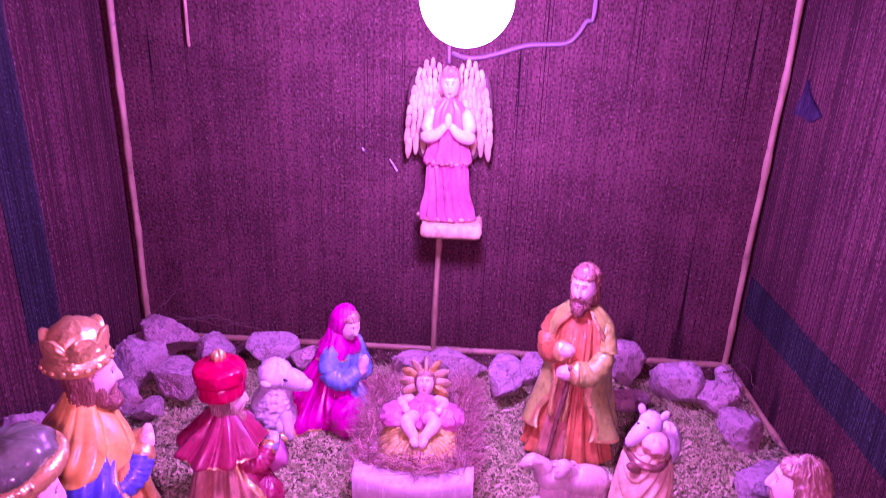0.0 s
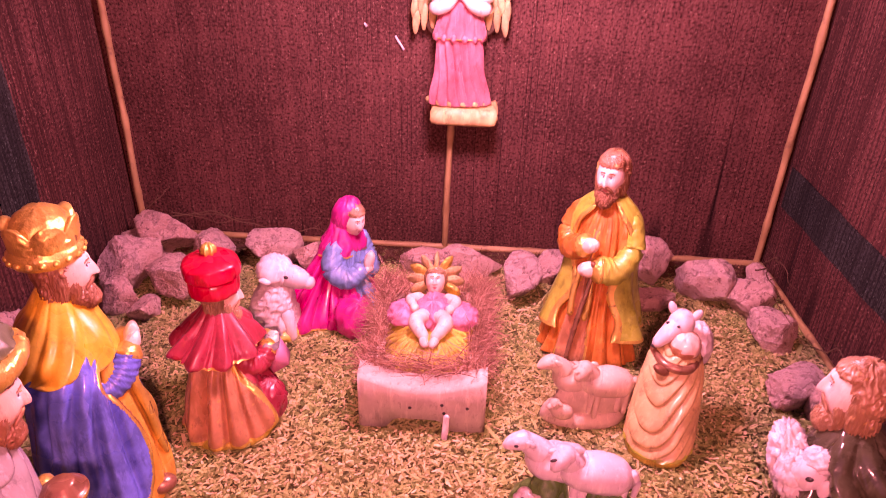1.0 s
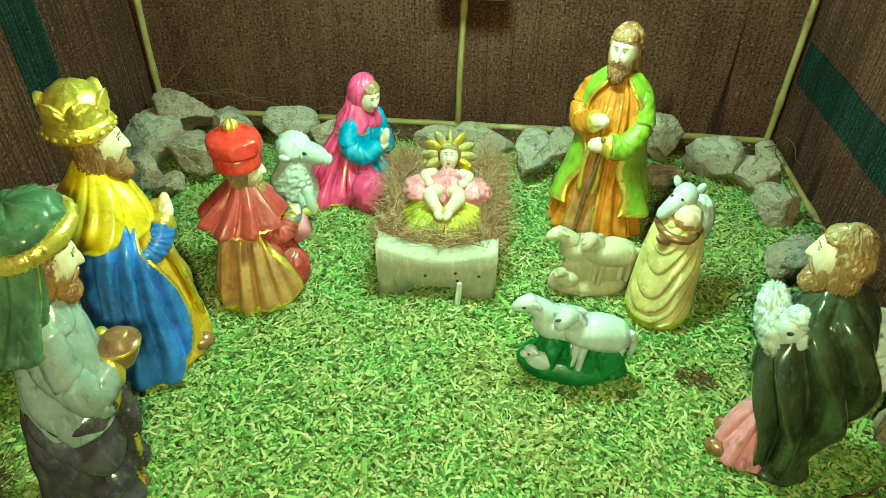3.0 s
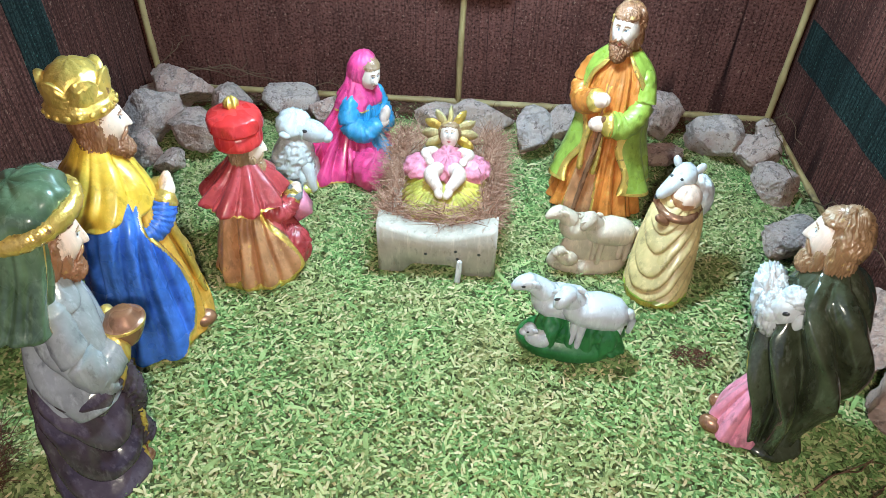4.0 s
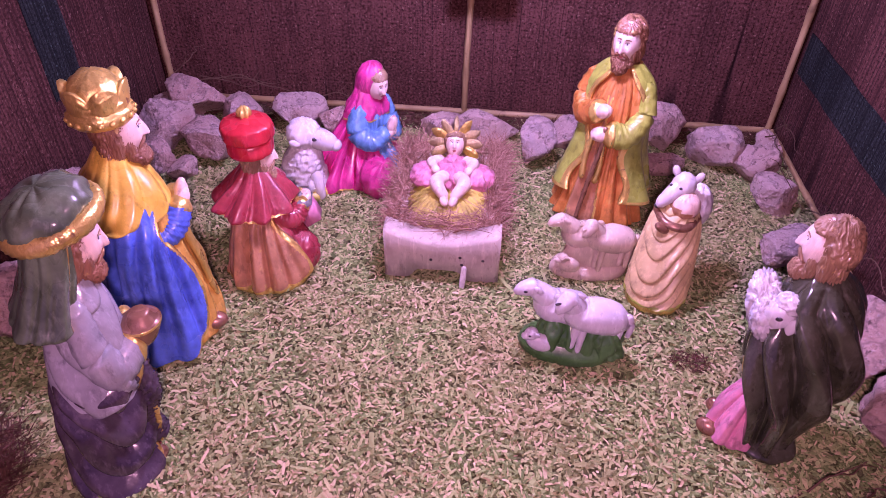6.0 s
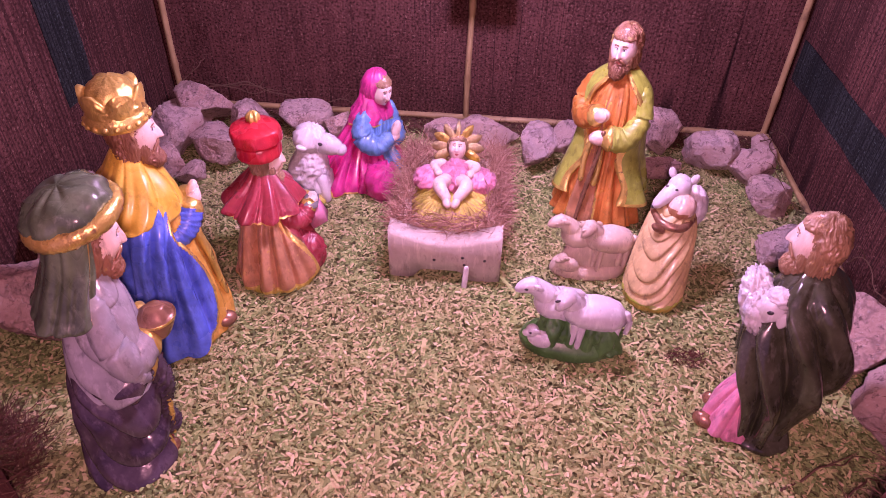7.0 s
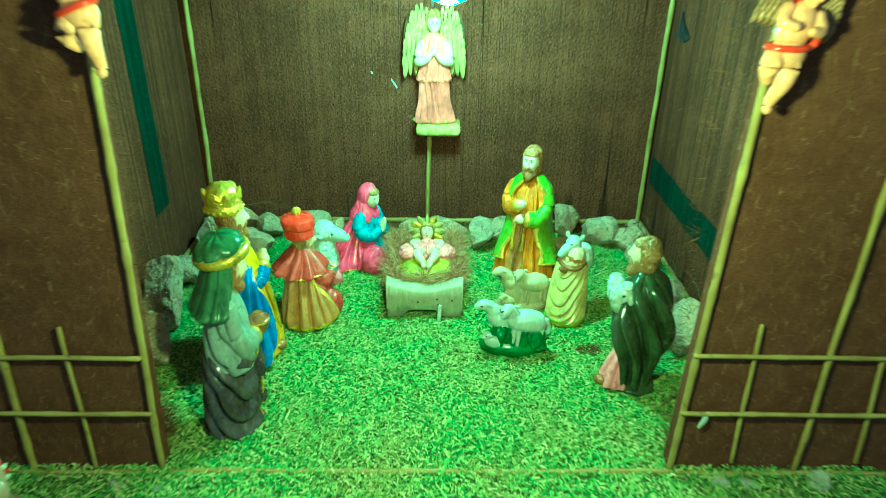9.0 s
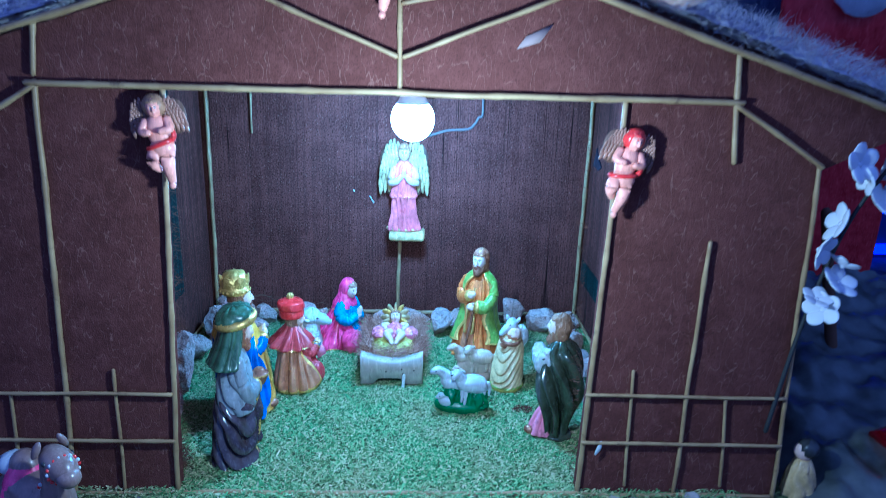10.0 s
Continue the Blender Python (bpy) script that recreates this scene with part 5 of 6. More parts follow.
def sitting_sheep():
    s = Statue()
    s.robe([(0.0, 0, 0, 0.024, 0.021), (0.006, 0, 0, 0.025, 0.022), (0.010, 0, 0, 0.020, 0.018)], STRAWPAINT, n=30, count=8)
    s.robe([(0.004, -0.002, 0, 0.021, 0.018), (0.022, -0.002, 0, 0.021, 0.019), (0.040, 0.000, 0, 0.019, 0.018), (0.056, 0.003, 0, 0.014, 0.014), (0.066, 0.004, 0, 0.009, 0.009)], WOOL,
           lambda a, h: 0.15 * (1 - 2.4 * abs(noise.noise(Vector((math.cos(a) * 5, math.sin(a) * 5, h * 13))))), n=72, count=50)
    s.blob((0.004, 0, 0.071), (0.0165, 0.0150, 0.0150), WOOL, (0, 8, 0), curls(0.16, 6, 2), n=48)
    s.blob((0.020, 0, 0.067), (0.0200, 0.0105, 0.0115), WHITE, (0, 14, 0))
    s.blob((0.037, 0, 0.0620), (0.0060, 0.0068, 0.0064), WHITE, (0, 14, 0), n=14, rows=8)
    for k in (-1, 1):
        s.blob((0.000, 0.016 * k, 0.068), (0.006, 0.0060, 0.0035), WOOL, (25 * k, 10, 0), n=12, rows=8)
        s.blob((0.018, 0.0095 * k, 0.071), (0.0030, 0.0016, 0.0018), BLACK, n=10, rows=6)
        s.tube([Vector((0.016, 0.008 * k, 0.030)), Vector((0.020, 0.008 * k, 0.003))], [0.0065, 0.0050], WOOL)
    ob = s.make("sheep_figurine", at=stand(-0.168, -0.205, -6, 1.08, 1.04, (0.0, 0.08)))
    return statue_tags(ob, "white woolly sheep figurine sitting upright", "sheep figurine")


def sheep_relief(s, mat, eye):
    """Two sheep cast side by side in low relief, a lamb sitting before them."""

    def tube(pts, radii, n=22, count=18):
        s.tube([Vector(p) for p in pts], radii, mat, n=n, count=count, ripple=0.015)

    tube([(0.010, 0.004, 0.047), (-0.004, 0.003, 0.046), (-0.016, 0.002, 0.048), (-0.022, 0.001, 0.055)], [0.0135, 0.0155, 0.0148, 0.0110])
    tube([(-0.020, 0.001, 0.056), (-0.028, 0.000, 0.064), (-0.034, -0.001, 0.068)], [0.0105, 0.0082, 0.0074], count=10)
    tube([(-0.032, -0.001, 0.0685), (-0.040, -0.004, 0.0680), (-0.0455, -0.006, 0.0660)], [0.0076, 0.0064, 0.0040], count=10)
    tube([(0.040, -0.003, 0.044), (0.026, -0.004, 0.047), (0.010, -0.005, 0.048), (0.002, -0.006, 0.055)], [0.0140, 0.0160, 0.0145, 0.0115])
    tube([(0.004, -0.006, 0.056), (-0.001, -0.008, 0.063), (-0.003, -0.009, 0.0665)], [0.0105, 0.0090, 0.0082], count=10)
    tube([(-0.002, -0.009, 0.0675), (-0.007, -0.015, 0.0645), (-0.010, -0.018, 0.0610)], [0.0084, 0.0068, 0.0044], count=10)
    for k in (-1, 1):
        s.blob((-0.0020 + 0.0095 * k, -0.008 + 0.002 * k, 0.0690), (0.0042, 0.0022, 0.0026), mat, (0, 30 * k, 0), n=12, rows=8)
        s.blob((-0.0055 + 0.0058 * k, -0.0165 + 0.002 * k, 0.0685), (0.0028, 0.0012, 0.0012), eye, (0, 25 * k, 0), n=10, rows=6)
    s.blob((-0.0385, -0.0105, 0.0700), (0.0018, 0.0010, 0.0012), eye, n=10, rows=6)
    s.blob((-0.0285, -0.007, 0.0700), (0.0050, 0.0022, 0.0030), mat, (0, 30, 0), n=12, rows=8)
    tube([(0.049, -0.004, 0.050), (0.0525, -0.006, 0.042), (0.0515, -0.007, 0.030)], [0.0036, 0.0030, 0.0022], 10, 10)
    # legs, slanting a little
    for x, y, low in ((-0.012, -0.006, 0.022), (0.008, -0.014, 0.020), (0.014, -0.014, 0.014), (0.036, -0.011, 0.020), (0.044, -0.009, 0.016), (0.000, -0.006, 0.022)):
        tube([(x, y + 0.004, 0.044), (x - 0.001, y, 0.034), (x - 0.003, y - 0.004, low)], [0.0052, 0.0036, 0.0026], 12, 9)
    # the lamb
    s.blob((-0.021, -0.016, 0.019), (0.0125, 0.0075, 0.0088), mat, (0, 18, 0), n=24)
    s.blob((-0.029, -0.017, 0.029), (0.0060, 0.0055, 0.0062), mat, n=18)
    s.blob((-0.0335, -0.019, 0.0275), (0.0042, 0.0036, 0.0034), mat, n=14)
    s.blob((-0.0305, -0.0222, 0.0305), (0.0012, 0.0008, 0.0010), eye, n=8, rows=6)
    s.blob((-0.0245, -0.0205, 0.0310), (0.0036, 0.0018, 0.0022), mat, (0, 40, 0), n=10, rows=6)


def sheep_pair():
    s = Statue()
    s.robe([(0.0, 0.004, -0.002, 0.042, 0.021), (0.010, 0.004, -0.002, 0.044, 0.022), (0.018, 0.004, -0.001, 0.037, 0.017)], GREEN, lambda a, h: 0.07 * noise.noise(Vector((2 * math.cos(a), 2 * math.sin(a), 3))), n=40, count=12)
    for x, h, r in ((-0.010, 0.044, 0.014), (0.004, 0.038, 0.012), (0.022, 0.042, 0.014), (0.034, 0.040, 0.014)):
        s.robe([(0.008, x, -0.005, r * 1.2, 0.014), (h * 0.7, x, -0.006, r, 0.012), (h, x, -0.003, r * 0.5, 0.007)], GREEN, pleats(6, 0.25, 0, x * 90), n=40, count=18)
    sheep_relief(s, WHITE, BLACK)
    ob = s.make("sheep_pair_figurine", at=pose(0.116, -0.411, 0.0, 0, 0, -4))
    return statue_tags(ob, "white sheep pair figurine on a dark green grassy base", "sheep figurine")


def cream_sheep_group():
    s = Statue()
    s.robe([(0.0, 0.004, -0.001, 0.043, 0.020), (0.007, 0.004, -0.001, 0.043, 0.020), (0.014, 0.004, 0, 0.039, 0.016)], CREAM, lambda a, h: 0.07 * noise.noise(Vector((2 * math.cos(a), 2 * math.sin(a), 8))), n=36, count=8)
    # the unpainted ground between the legs
    s.blob((0.012, -0.003, 0.026), (0.038, 0.0115, 0.024), CREAM, (0, 0, 0), curls(0.06, 3, 7), n=44)
    sheep_relief(s, CREAM, CREAM)
    ob = s.make("sheep_group_figurine", at=pose(0.142, -0.304, 0.0, 0, 0, 4) @ Matrix.Diagonal((0.90, 0.90, 0.92, 1)))
    return statue_tags(ob, "unpainted cream plaster sheep group figurine", "sheep figurine")


king_in_turban()
king_in_crown()
kneeling_king()
kneeling_mother()
standing_father()
shepherd_with_lamb()
kneeling_shepherd()
sitting_sheep()
sheep_pair()
cream_sheep_group()


def manger():
    thing = new("manger")
    thing.matrix_world = pose(0.0, -0.337, 0.0)
    w, back, h = 0.056, 0.170, 0.052

    def front(y0, y1, height, name):
        """A thick end with a dished top and a notch below."""
        b = Build()
        xs = np.linspace(-w, w, 41)
        rings = []
        for y, grow in ((y0, -0.004), (y0 + 0.003, 0.0), (y1 - 0.003, 0.0), (y1, -0.004)):
            top = [(x * (1 + grow / w), y, height + grow + 0.006 * (abs(x) / w) ** 3 - 0.007 * math.exp(-(x / 0.034) ** 2)) for x in xs]
            low = [(x * (1 + grow / w), y, -grow * 0.3 + 0.012 / (1 + math.exp((abs(x + 0.004) - 0.026) / 0.0022))) for x in xs[::-1]]
            rings.append(top + low)
        b.loft(rings, FOAM)
        return b.make(name, thing)

    front(0.0, 0.026, h, "end_panel")
    front(back - 0.018, back, h - 0.008, "end_panel")
    for k in (-1, 1):
        b = Build()
        rings = []
        for x, g in ((w - 0.016, -0.003), (w - 0.013, 0), (w - 0.003, 0), (w, -0.003)):
            ys = np.linspace(0.020, back - 0.012, 20)
            rings.append([(k * x, y, h + g - 0.010 * y / back) for y in ys] + [(k * x, y, -g) for y in ys[::-1]])
        if k > 0:
            rings = rings[::-1]
        b.loft(rings, FOAM)
        b.make("side_panel", thing)
    b = Build()
    b.block((-w + 0.012, 0.022, 0.014), (w - 0.012, back - 0.012, 0.026), FOAM)
    b.make("base_panel", thing)
    for x, z in ((-0.010, 0.026), (0.018, 0.031), (0.040, 0.029), (0.020, 0.022)):
        b = Build()
        b.blob((x, -0.0004, z), (0.0016, 0.0008, 0.0016), BLACK, n=10, rows=6)
        b.make("dent", thing)
    return tagged(thing, "cream foam manger filled with straw", "manger")


manger()


def straw_place(r):
    """Along both sides and the far end of the trough, mostly lying down."""
    side = r.random()
    if side < 0.72:
        k = 1 if r.random() < 0.56 else -1
        y = -0.318 + 0.150 * r.random() ** 0.85
        x = k * r.uniform(0.038, 0.056)
        way = (k * r.uniform(-0.4, 0.9), r.uniform(-1.0, 1.0), r.uniform(-0.1, 0.65))
    elif side < 0.88:
        x, y = r.uniform(-0.06, 0.06), r.uniform(-0.195, -0.165)
        way = (r.uniform(-1, 1), r.uniform(0.0, 1.0), r.uniform(0.0, 0.8))
    else:
        x, y = r.uniform(-0.048, 0.048), r.uniform(-0.318, -0.300)
        way = (r.uniform(-1, 1), r.uniform(-0.5, 0.4), r.uniform(-0.1, 0.3))
    return (x, y, 0.036 + 0.022 * r.random()), way


tagged(hairs("straw", 6000, straw_place, 0.021, 0.00046, STRAW, 77), "tangled dry straw filling the manger", "straw", kind="stuff")


def infant():
    s = Statue()
    rnd = random.Random(5)
    s.blob((0, -0.004, 0.000), (0.038, 0.054, 0.013), STRAWPAINT, (0, 0, 0), lambda u: 0.10 * noise.noise(u * 9), n=70, rows=20)
    # the moulded straw: rings of tapered stalks that fan outwards
    for row, (reach, count, lift) in enumerate(((1.16, 64, 0.004), (0.98, 56, 0.008), (0.78, 44, 0.011))):
        for i in range(count):
            q = 2 * math.pi * (i + rnd.uniform(-0.3, 0.3)) / count
            d = Vector((0.038 * math.cos(q), 0.055 * math.sin(q), 0))
            o = Vector((0, -0.004, 0))
            k = reach * rnd.uniform(0.90, 1.06)
            s.tube([o + d * k * 0.55 + Vector((0, 0, lift + 0.004)), o + d * k * 0.80 + Vector((0, 0, lift + 0.003)), o + d * k + Vector((0, 0, lift - 0.006))], [0.0020, 0.0024, 0.0010], STRAWPAINT, n=6, count=5)
    # swaddling cloth, limbs
    s.blob((0, 0.014, 0.017), (0.0165, 0.022, 0.0115), ROSE, (0, 0, 0), strands(0.14, 9, 2), n=60, rows=20)
    for k in (-1, 1):
        s.blob((0.026 * k, 0.010, 0.015), (0.0155, 0.0150, 0.0095), ROSE, (0, 0, 30 * k), curls(0.24, 3, k), n=48, rows=20)
        s.tube([Vector((0.008 * k, 0.002, 0.021)), Vector((0.0135 * k, -0.013, 0.027)), Vector((0.005 * k, -0.026, 0.022))], [0.0075, 0.0072, 0.0050], PALE, n=18, count=14)
        s.blob((0.0045 * k, -0.032, 0.0215), (0.0042, 0.0066, 0.0042), PALE, (0, 0, -20 * k))
        s.tube([Vector((0.013 * k, 0.027, 0.022)), Vector((0.022 * k, 0.020, 0.025)), Vector((0.018 * k, 0.010, 0.027))], [0.0052, 0.0050, 0.0038], PALE, n=14, count=10)
        s.blob((0.0165 * k, 0.006, 0.0275), (0.0042, 0.0048, 0.0036), PALE)
    s.head((0, 0.044, 0.029), 0.0132, -90, -38, PALE, FAIR, None, False)
    # the gilded leaves round the head
    for i, q in enumerate(np.linspace(-0.55, math.pi + 0.55, 9)):
        d = Vector((math.cos(q), 0.45 * math.sin(q), 0.85 * math.sin(q)))
        c = Vector((0, 0.050, 0.026)) + d * 0.0185
        s.blob(c, (0.0082, 0.0022, 0.0050), WINGS if i % 3 else GOLD, (0, -math.degrees(math.asin(max(-1, min(1, d.z)))), math.degrees(math.atan2(d.y, d.x))), curls(0.35, 3, q), n=24, rows=14)
    ob = s.make("infant_figurine", at=pose(0.002, -0.252, 0.044, 8, 0, 0) @ Matrix.Diagonal((1.02, 1.04, 1.0, 1)))
    return statue_tags(ob, "infant figurine in pink cloth on a painted straw bed")


infant()


def stick():
    b = Build()
    b.tube([Vector((0.021, -0.345, 0.0)), Vector((0.022, -0.3425, 0.012)), Vector((0.0225, -0.341, 0.022))], [0.0028, 0.0030, 0.0026], WOOL, n=8, flat=0.5)
    return tagged(b.make("wood_chip"), "pale wood chip leaning on the manger", "wood chip")


stick()


def wing(s, root, side, span, height, mat):
    """A thick folded wing: short scales over the arch, long feathers below, dark between them."""
    r = Vector(root)
    s.blob(r + Vector((side * span * 0.50, 0.003, -height * 0.08)), (span * 0.46, 0.0045, height * 0.54), GAPS, (0, side * 6, 0), n=32)
    for row, (z0, length, n, wide) in enumerate(((-0.36, 0.24, 5, 0.090), (-0.22, 0.20, 6, 0.082), (-0.08, 0.16, 6, 0.080), (0.05, 0.14, 7, 0.074), (0.17, 0.13, 7, 0.070), (0.28, 0.12, 6, 0.070), (0.38, 0.11, 5, 0.068), (0.47, 0.10, 4, 0.064))):
        for i in range(n):
            f = (i + 0.5 * (1 + 0.35 * (row % 2))) / n
            arch = math.sin(math.pi * min(1.0, 0.12 + 0.80 * f))
            x = side * span * (0.08 + 0.90 * f) * (1.0 if row < 3 else 0.94 - 0.06 * (row - 3))
            top = Vector((x, -0.003 - 0.0010 * row, height * (z0 - 0.10 + 0.20 * arch)))
            tip = top + Vector((side * span * 0.10 * (f - 0.5), 0.0022, -height * length * (0.8 + 0.3 * arch)))
            s.tube([r + top, r + top.lerp(tip, 0.55) + Vector((0, -0.0012, 0)), r + tip], [span * wide * 0.8, span * wide, span * wide * 0.45], mat, n=10, count=7, flat=0.5)


def angel():
    s = Statue()
    # looks along -y
    s.robe([(0.0, 0, 0, 0.034, 0.016), (0.01, 0, 0, 0.031, 0.0155), (0.035, 0, 0, 0.024, 0.013), (0.065, 0, 0, 0.022, 0.012), (0.075, 0, 0, 0.021, 0.012)], DRESS, ridges(*[(q + 0.5, 0.0, q - 0.3, 1.0, 0.13, 0.30, 0.12) for q in np.linspace(-3.0, -0.1, 8)], seed=31.0), count=60, n=200)
    s.robe([(0.068, 0, 0, 0.027, 0.0155), (0.074, 0, 0, 0.026, 0.015), (0.095, 0, 0, 0.021, 0.0135), (0.118, 0, 0, 0.022, 0.0135), (0.130, 0, 0, 0.018, 0.012), (0.140, 0, 0, 0.008, 0.008)],
           lambda a, h: GOLD if h < 0.06 else DRESS, ridges(*[(q, 0.0, q + 0.2, 0.9, 0.13, 0.20, 0.0) for q in np.linspace(-3.0, -0.1, 7)], seed=33.0), count=44, n=180)
    for q in np.linspace(0, 2 * math.pi, 15):
        s.blob((0.027 * math.cos(q), 0.0155 * math.sin(q), 0.069), (0.0034, 0.003, 0.0042), DRESS, n=8, rows=6)
        s.blob((0.033 * math.cos(q), 0.016 * math.sin(q), 0.003), (0.0040, 0.003, 0.0036), PLINTH, n=8, rows=6)
    for k in (-1, 1):
        s.tube([Vector(p) for p in ((0.020 * k, -0.002, 0.124), (0.027 * k, -0.008, 0.100), (0.014 * k, -0.018, 0.102), (0.004 * k, -0.020, 0.112))], [0.0075, 0.0085, 0.0065, 0.0045], PALE, n=12)
        wing(s, (0.006 * k, 0.010, 0.126), k, 0.047, 0.096, WINGS)
    s.blob((0, -0.021, 0.118), (0.0045, 0.004, 0.009), PALE)
    s.head((0, -0.002, 0.155), 0.0155, -90, 8, PALE, FAIR, None, True)
    ob = s.make("angel_figurine", at=pose(0.011, -0.026, 0.206) @ Matrix.Diagonal((1, 1, 1.07, 1)))
    return statue_tags(ob, "winged angel figurine in pink dress on the back wall", "angel figurine")


angel()


def angel_shelf():
    b = Build()
    rings = []
    for z, g in ((0.183, -0.006), (0.186, -0.001), (0.190, 0.001), (0.196, 0.001), (0.200, -0.001), (0.204, -0.005)):
        ring = []
        for q in np.linspace(0, 2 * math.pi, 96, False):
            rough = 0.0030 * noise.noise(Vector((4 * math.cos(q), 4 * math.sin(q), z * 90))) + 0.0022 * noise.noise(Vector((11 * math.cos(q), 11 * math.sin(q), z * 200)))
            ring.append(((0.037 + g + rough) * max(-1, min(1, 1.35 * math.cos(q))) + 0.019, (0.022 + g + rough) * max(-1, min(1, 1.35 * math.sin(q))) - 0.024, z + 0.6 * rough))
        rings.append(ring)
    b.loft(rings, PLINTH)
    return tagged(b.make("shelf"), "small rough yellowish foam shelf under the angel", "shelf")


angel_shelf()

# ---- the front and the surroundings ----


def cherub(x, z, hair, wingmat, lean, label, scale=1.0):
    s = Statue()
    s.blob((0, 0, 0.055), (0.018, 0.0135, 0.028), PEACH, (0, 0, 0), n=28)
    s.blob((0.002, -0.003, 0.030), (0.0195, 0.0145, 0.017), PEACH, n=28)
    pts = [(0.020 * math.cos(q), 0.0150 * math.sin(q) - 0.002, 0.036 + 0.005 * math.cos(q)) for q in np.linspace(0, 2 * math.pi, 19)]
    s.tube([Vector(p) for p in pts], [0.0036] * 19, RED, n=10, count=55)
    s.tube([Vector((0.019, -0.006, 0.040)), Vector((0.024, -0.006, 0.048)), Vector((0.022, -0.004, 0.056))], [0.004, 0.0045, 0.003], RED, n=10)
    s.tube([Vector(p) for p in ((-0.009, -0.004, 0.026), (-0.014, -0.012, 0.012), (-0.008, -0.008, -0.002))], [0.0115, 0.0100, 0.0055], PEACH, n=16)
    s.tube([Vector(p) for p in ((0.008, -0.004, 0.024), (0.008, -0.012, 0.004), (0.006, -0.006, -0.022), (0.006, -0.010, -0.030))], [0.0115, 0.0098, 0.0062, 0.0050], PEACH, n=16)
    for k in (-1, 1):
        s.tube([Vector(p) for p in ((0.016 * k, 0, 0.072), (0.021 * k, -0.010, 0.058), (0.008 * k, -0.018, 0.056))], [0.0072, 0.0066, 0.0048], PEACH, n=12)
        wing(s, (0.008 * k, 0.012, 0.078), k, 0.036, 0.050, wingmat)
    s.head((0.001, -0.003, 0.091), 0.0155, -75, 8, PEACH, hair, None, False)
    s.blob((0, 0.004, 0.094), (0.0165, 0.0150, 0.0165), hair, (0, 0, 0), curls(0.12, 4, x), n=32)
    ob = s.make("cherub_figurine", at=pose(x, Y0 - 0.024, z, 0, lean, 0) @ Matrix.Diagonal((scale, scale, scale, 1)))
    return tagged(ob, label, "cherub figurine", "cherubs on the front")


BROWNWING = paint_material("brown_wing", (0.30, 0.16, 0.10), 0.4, mottle=0.3)
cherub(-0.249, 0.446, FAIR, BROWNWING, -8, "pink cherub figurine with red sash and fair hair", 0.74)
cherub(0.276, 0.424, RED, BROWNWING, 14, "pink cherub figurine with red sash and red hair", 0.74)
cherub(-0.004, 0.643, FAIR, BROWNWING, 6, "pink cherub figurine hung on the gable", 0.8)


def roof():
    """Two boards that slope from the ridge, with cotton fluff on them."""
    m = material("roof_board", (0.10, 0.06, 0.05), 0.9)
    n = Nodes(m)
    n.colour(n.ramp(n.noise(40.0, 5.0), (0.3, (0.06, 0.035, 0.03)), (0.7, (0.14, 0.085, 0.07))))
    thing = new("roof")
    for x in (-0.66, 0.68):
        b = Build()
        pts = [(0.01, roof_z(0.01)), (x, roof_z(x))]
        if x < 0:
            pts.reverse()
        (xa, za), (xb, zb) = pts
        b.slab([(xa, Y0 + 0.012, za), (xb, Y0 + 0.012, zb), (xb, 0.06, zb), (xa, 0.06, za), (xa, Y0 + 0.012, za + 0.012), (xb, Y0 + 0.012, zb + 0.012), (xb, 0.06, zb + 0.012), (xa, 0.06, za + 0.012)], m)
        b.make("roof_board", thing, smooth=False)
    return structure(thing, "shallow brown pitched roof of the stable", "roof")


roof()


def fluff():
    m = material("grey_cotton", (0.42, 0.40, 0.44), 0.95)
    n = Nodes(m)
    n.colour(n.ramp(n.noise(50.0, 5.0), (0.3, (0.42, 0.39, 0.44)), (0.7, (0.76, 0.72, 0.78))))
    b = Build()
    nx, ny = 260, 44
    for side in (0, 1):
        base = len(b.v)
        for i in range(ny):
            for k in range(nx):
                x, v = -0.655 + 1.33 * k / (nx - 1), i / (ny - 1)
                y = Y0 - 0.006 + 0.24 * v + 0.006 * wobble((x, v, 0), 30)
                lump = 0.010 + 0.014 * wobble((x, y, 1), 18) + 0.008 * wobble((x, y, 4), 55) + 0.004 * wobble((x, y, 7), 150)
                b.v.append((x, y, roof_z(x) + 0.013 + (max(0.002, lump) * min(1.0, 0.3 + 5 * v) if side == 0 else 0.0)))
        for i in range(ny - 1):
            for k in range(nx - 1):
                q = base + i * nx + k
                b.f.append((q, q + 1, q + nx + 1, q + nx))
                b.m.append(b.slot(m))
    ob = b.make("cotton_fluff")

    def place(r):
        x = r.uniform(-0.64, 0.66)
        return (x, Y0 + abs(r.gauss(0, 0.08)) - 0.008, roof_z(x) + r.uniform(0.008, 0.045)), (r.uniform(-1, 1), r.uniform(-1, 0.3), r.uniform(-0.5, 1))

    hair = hairs("cotton_fibre", 45000, place, 0.017, 0.00028, m, 12)
    tagged(hair, "wispy grey cotton fibres on the roof edge", "cotton", kind="stuff")
    return tagged(ob, "grey cotton fluff lying like snow on the roof", "cotton", kind="stuff")


fluff()

PETAL = material("white_petal", (0.72, 0.72, 0.76), 0.6)
STEM = material("dark_stem", (0.03, 0.03, 0.03), 0.7)


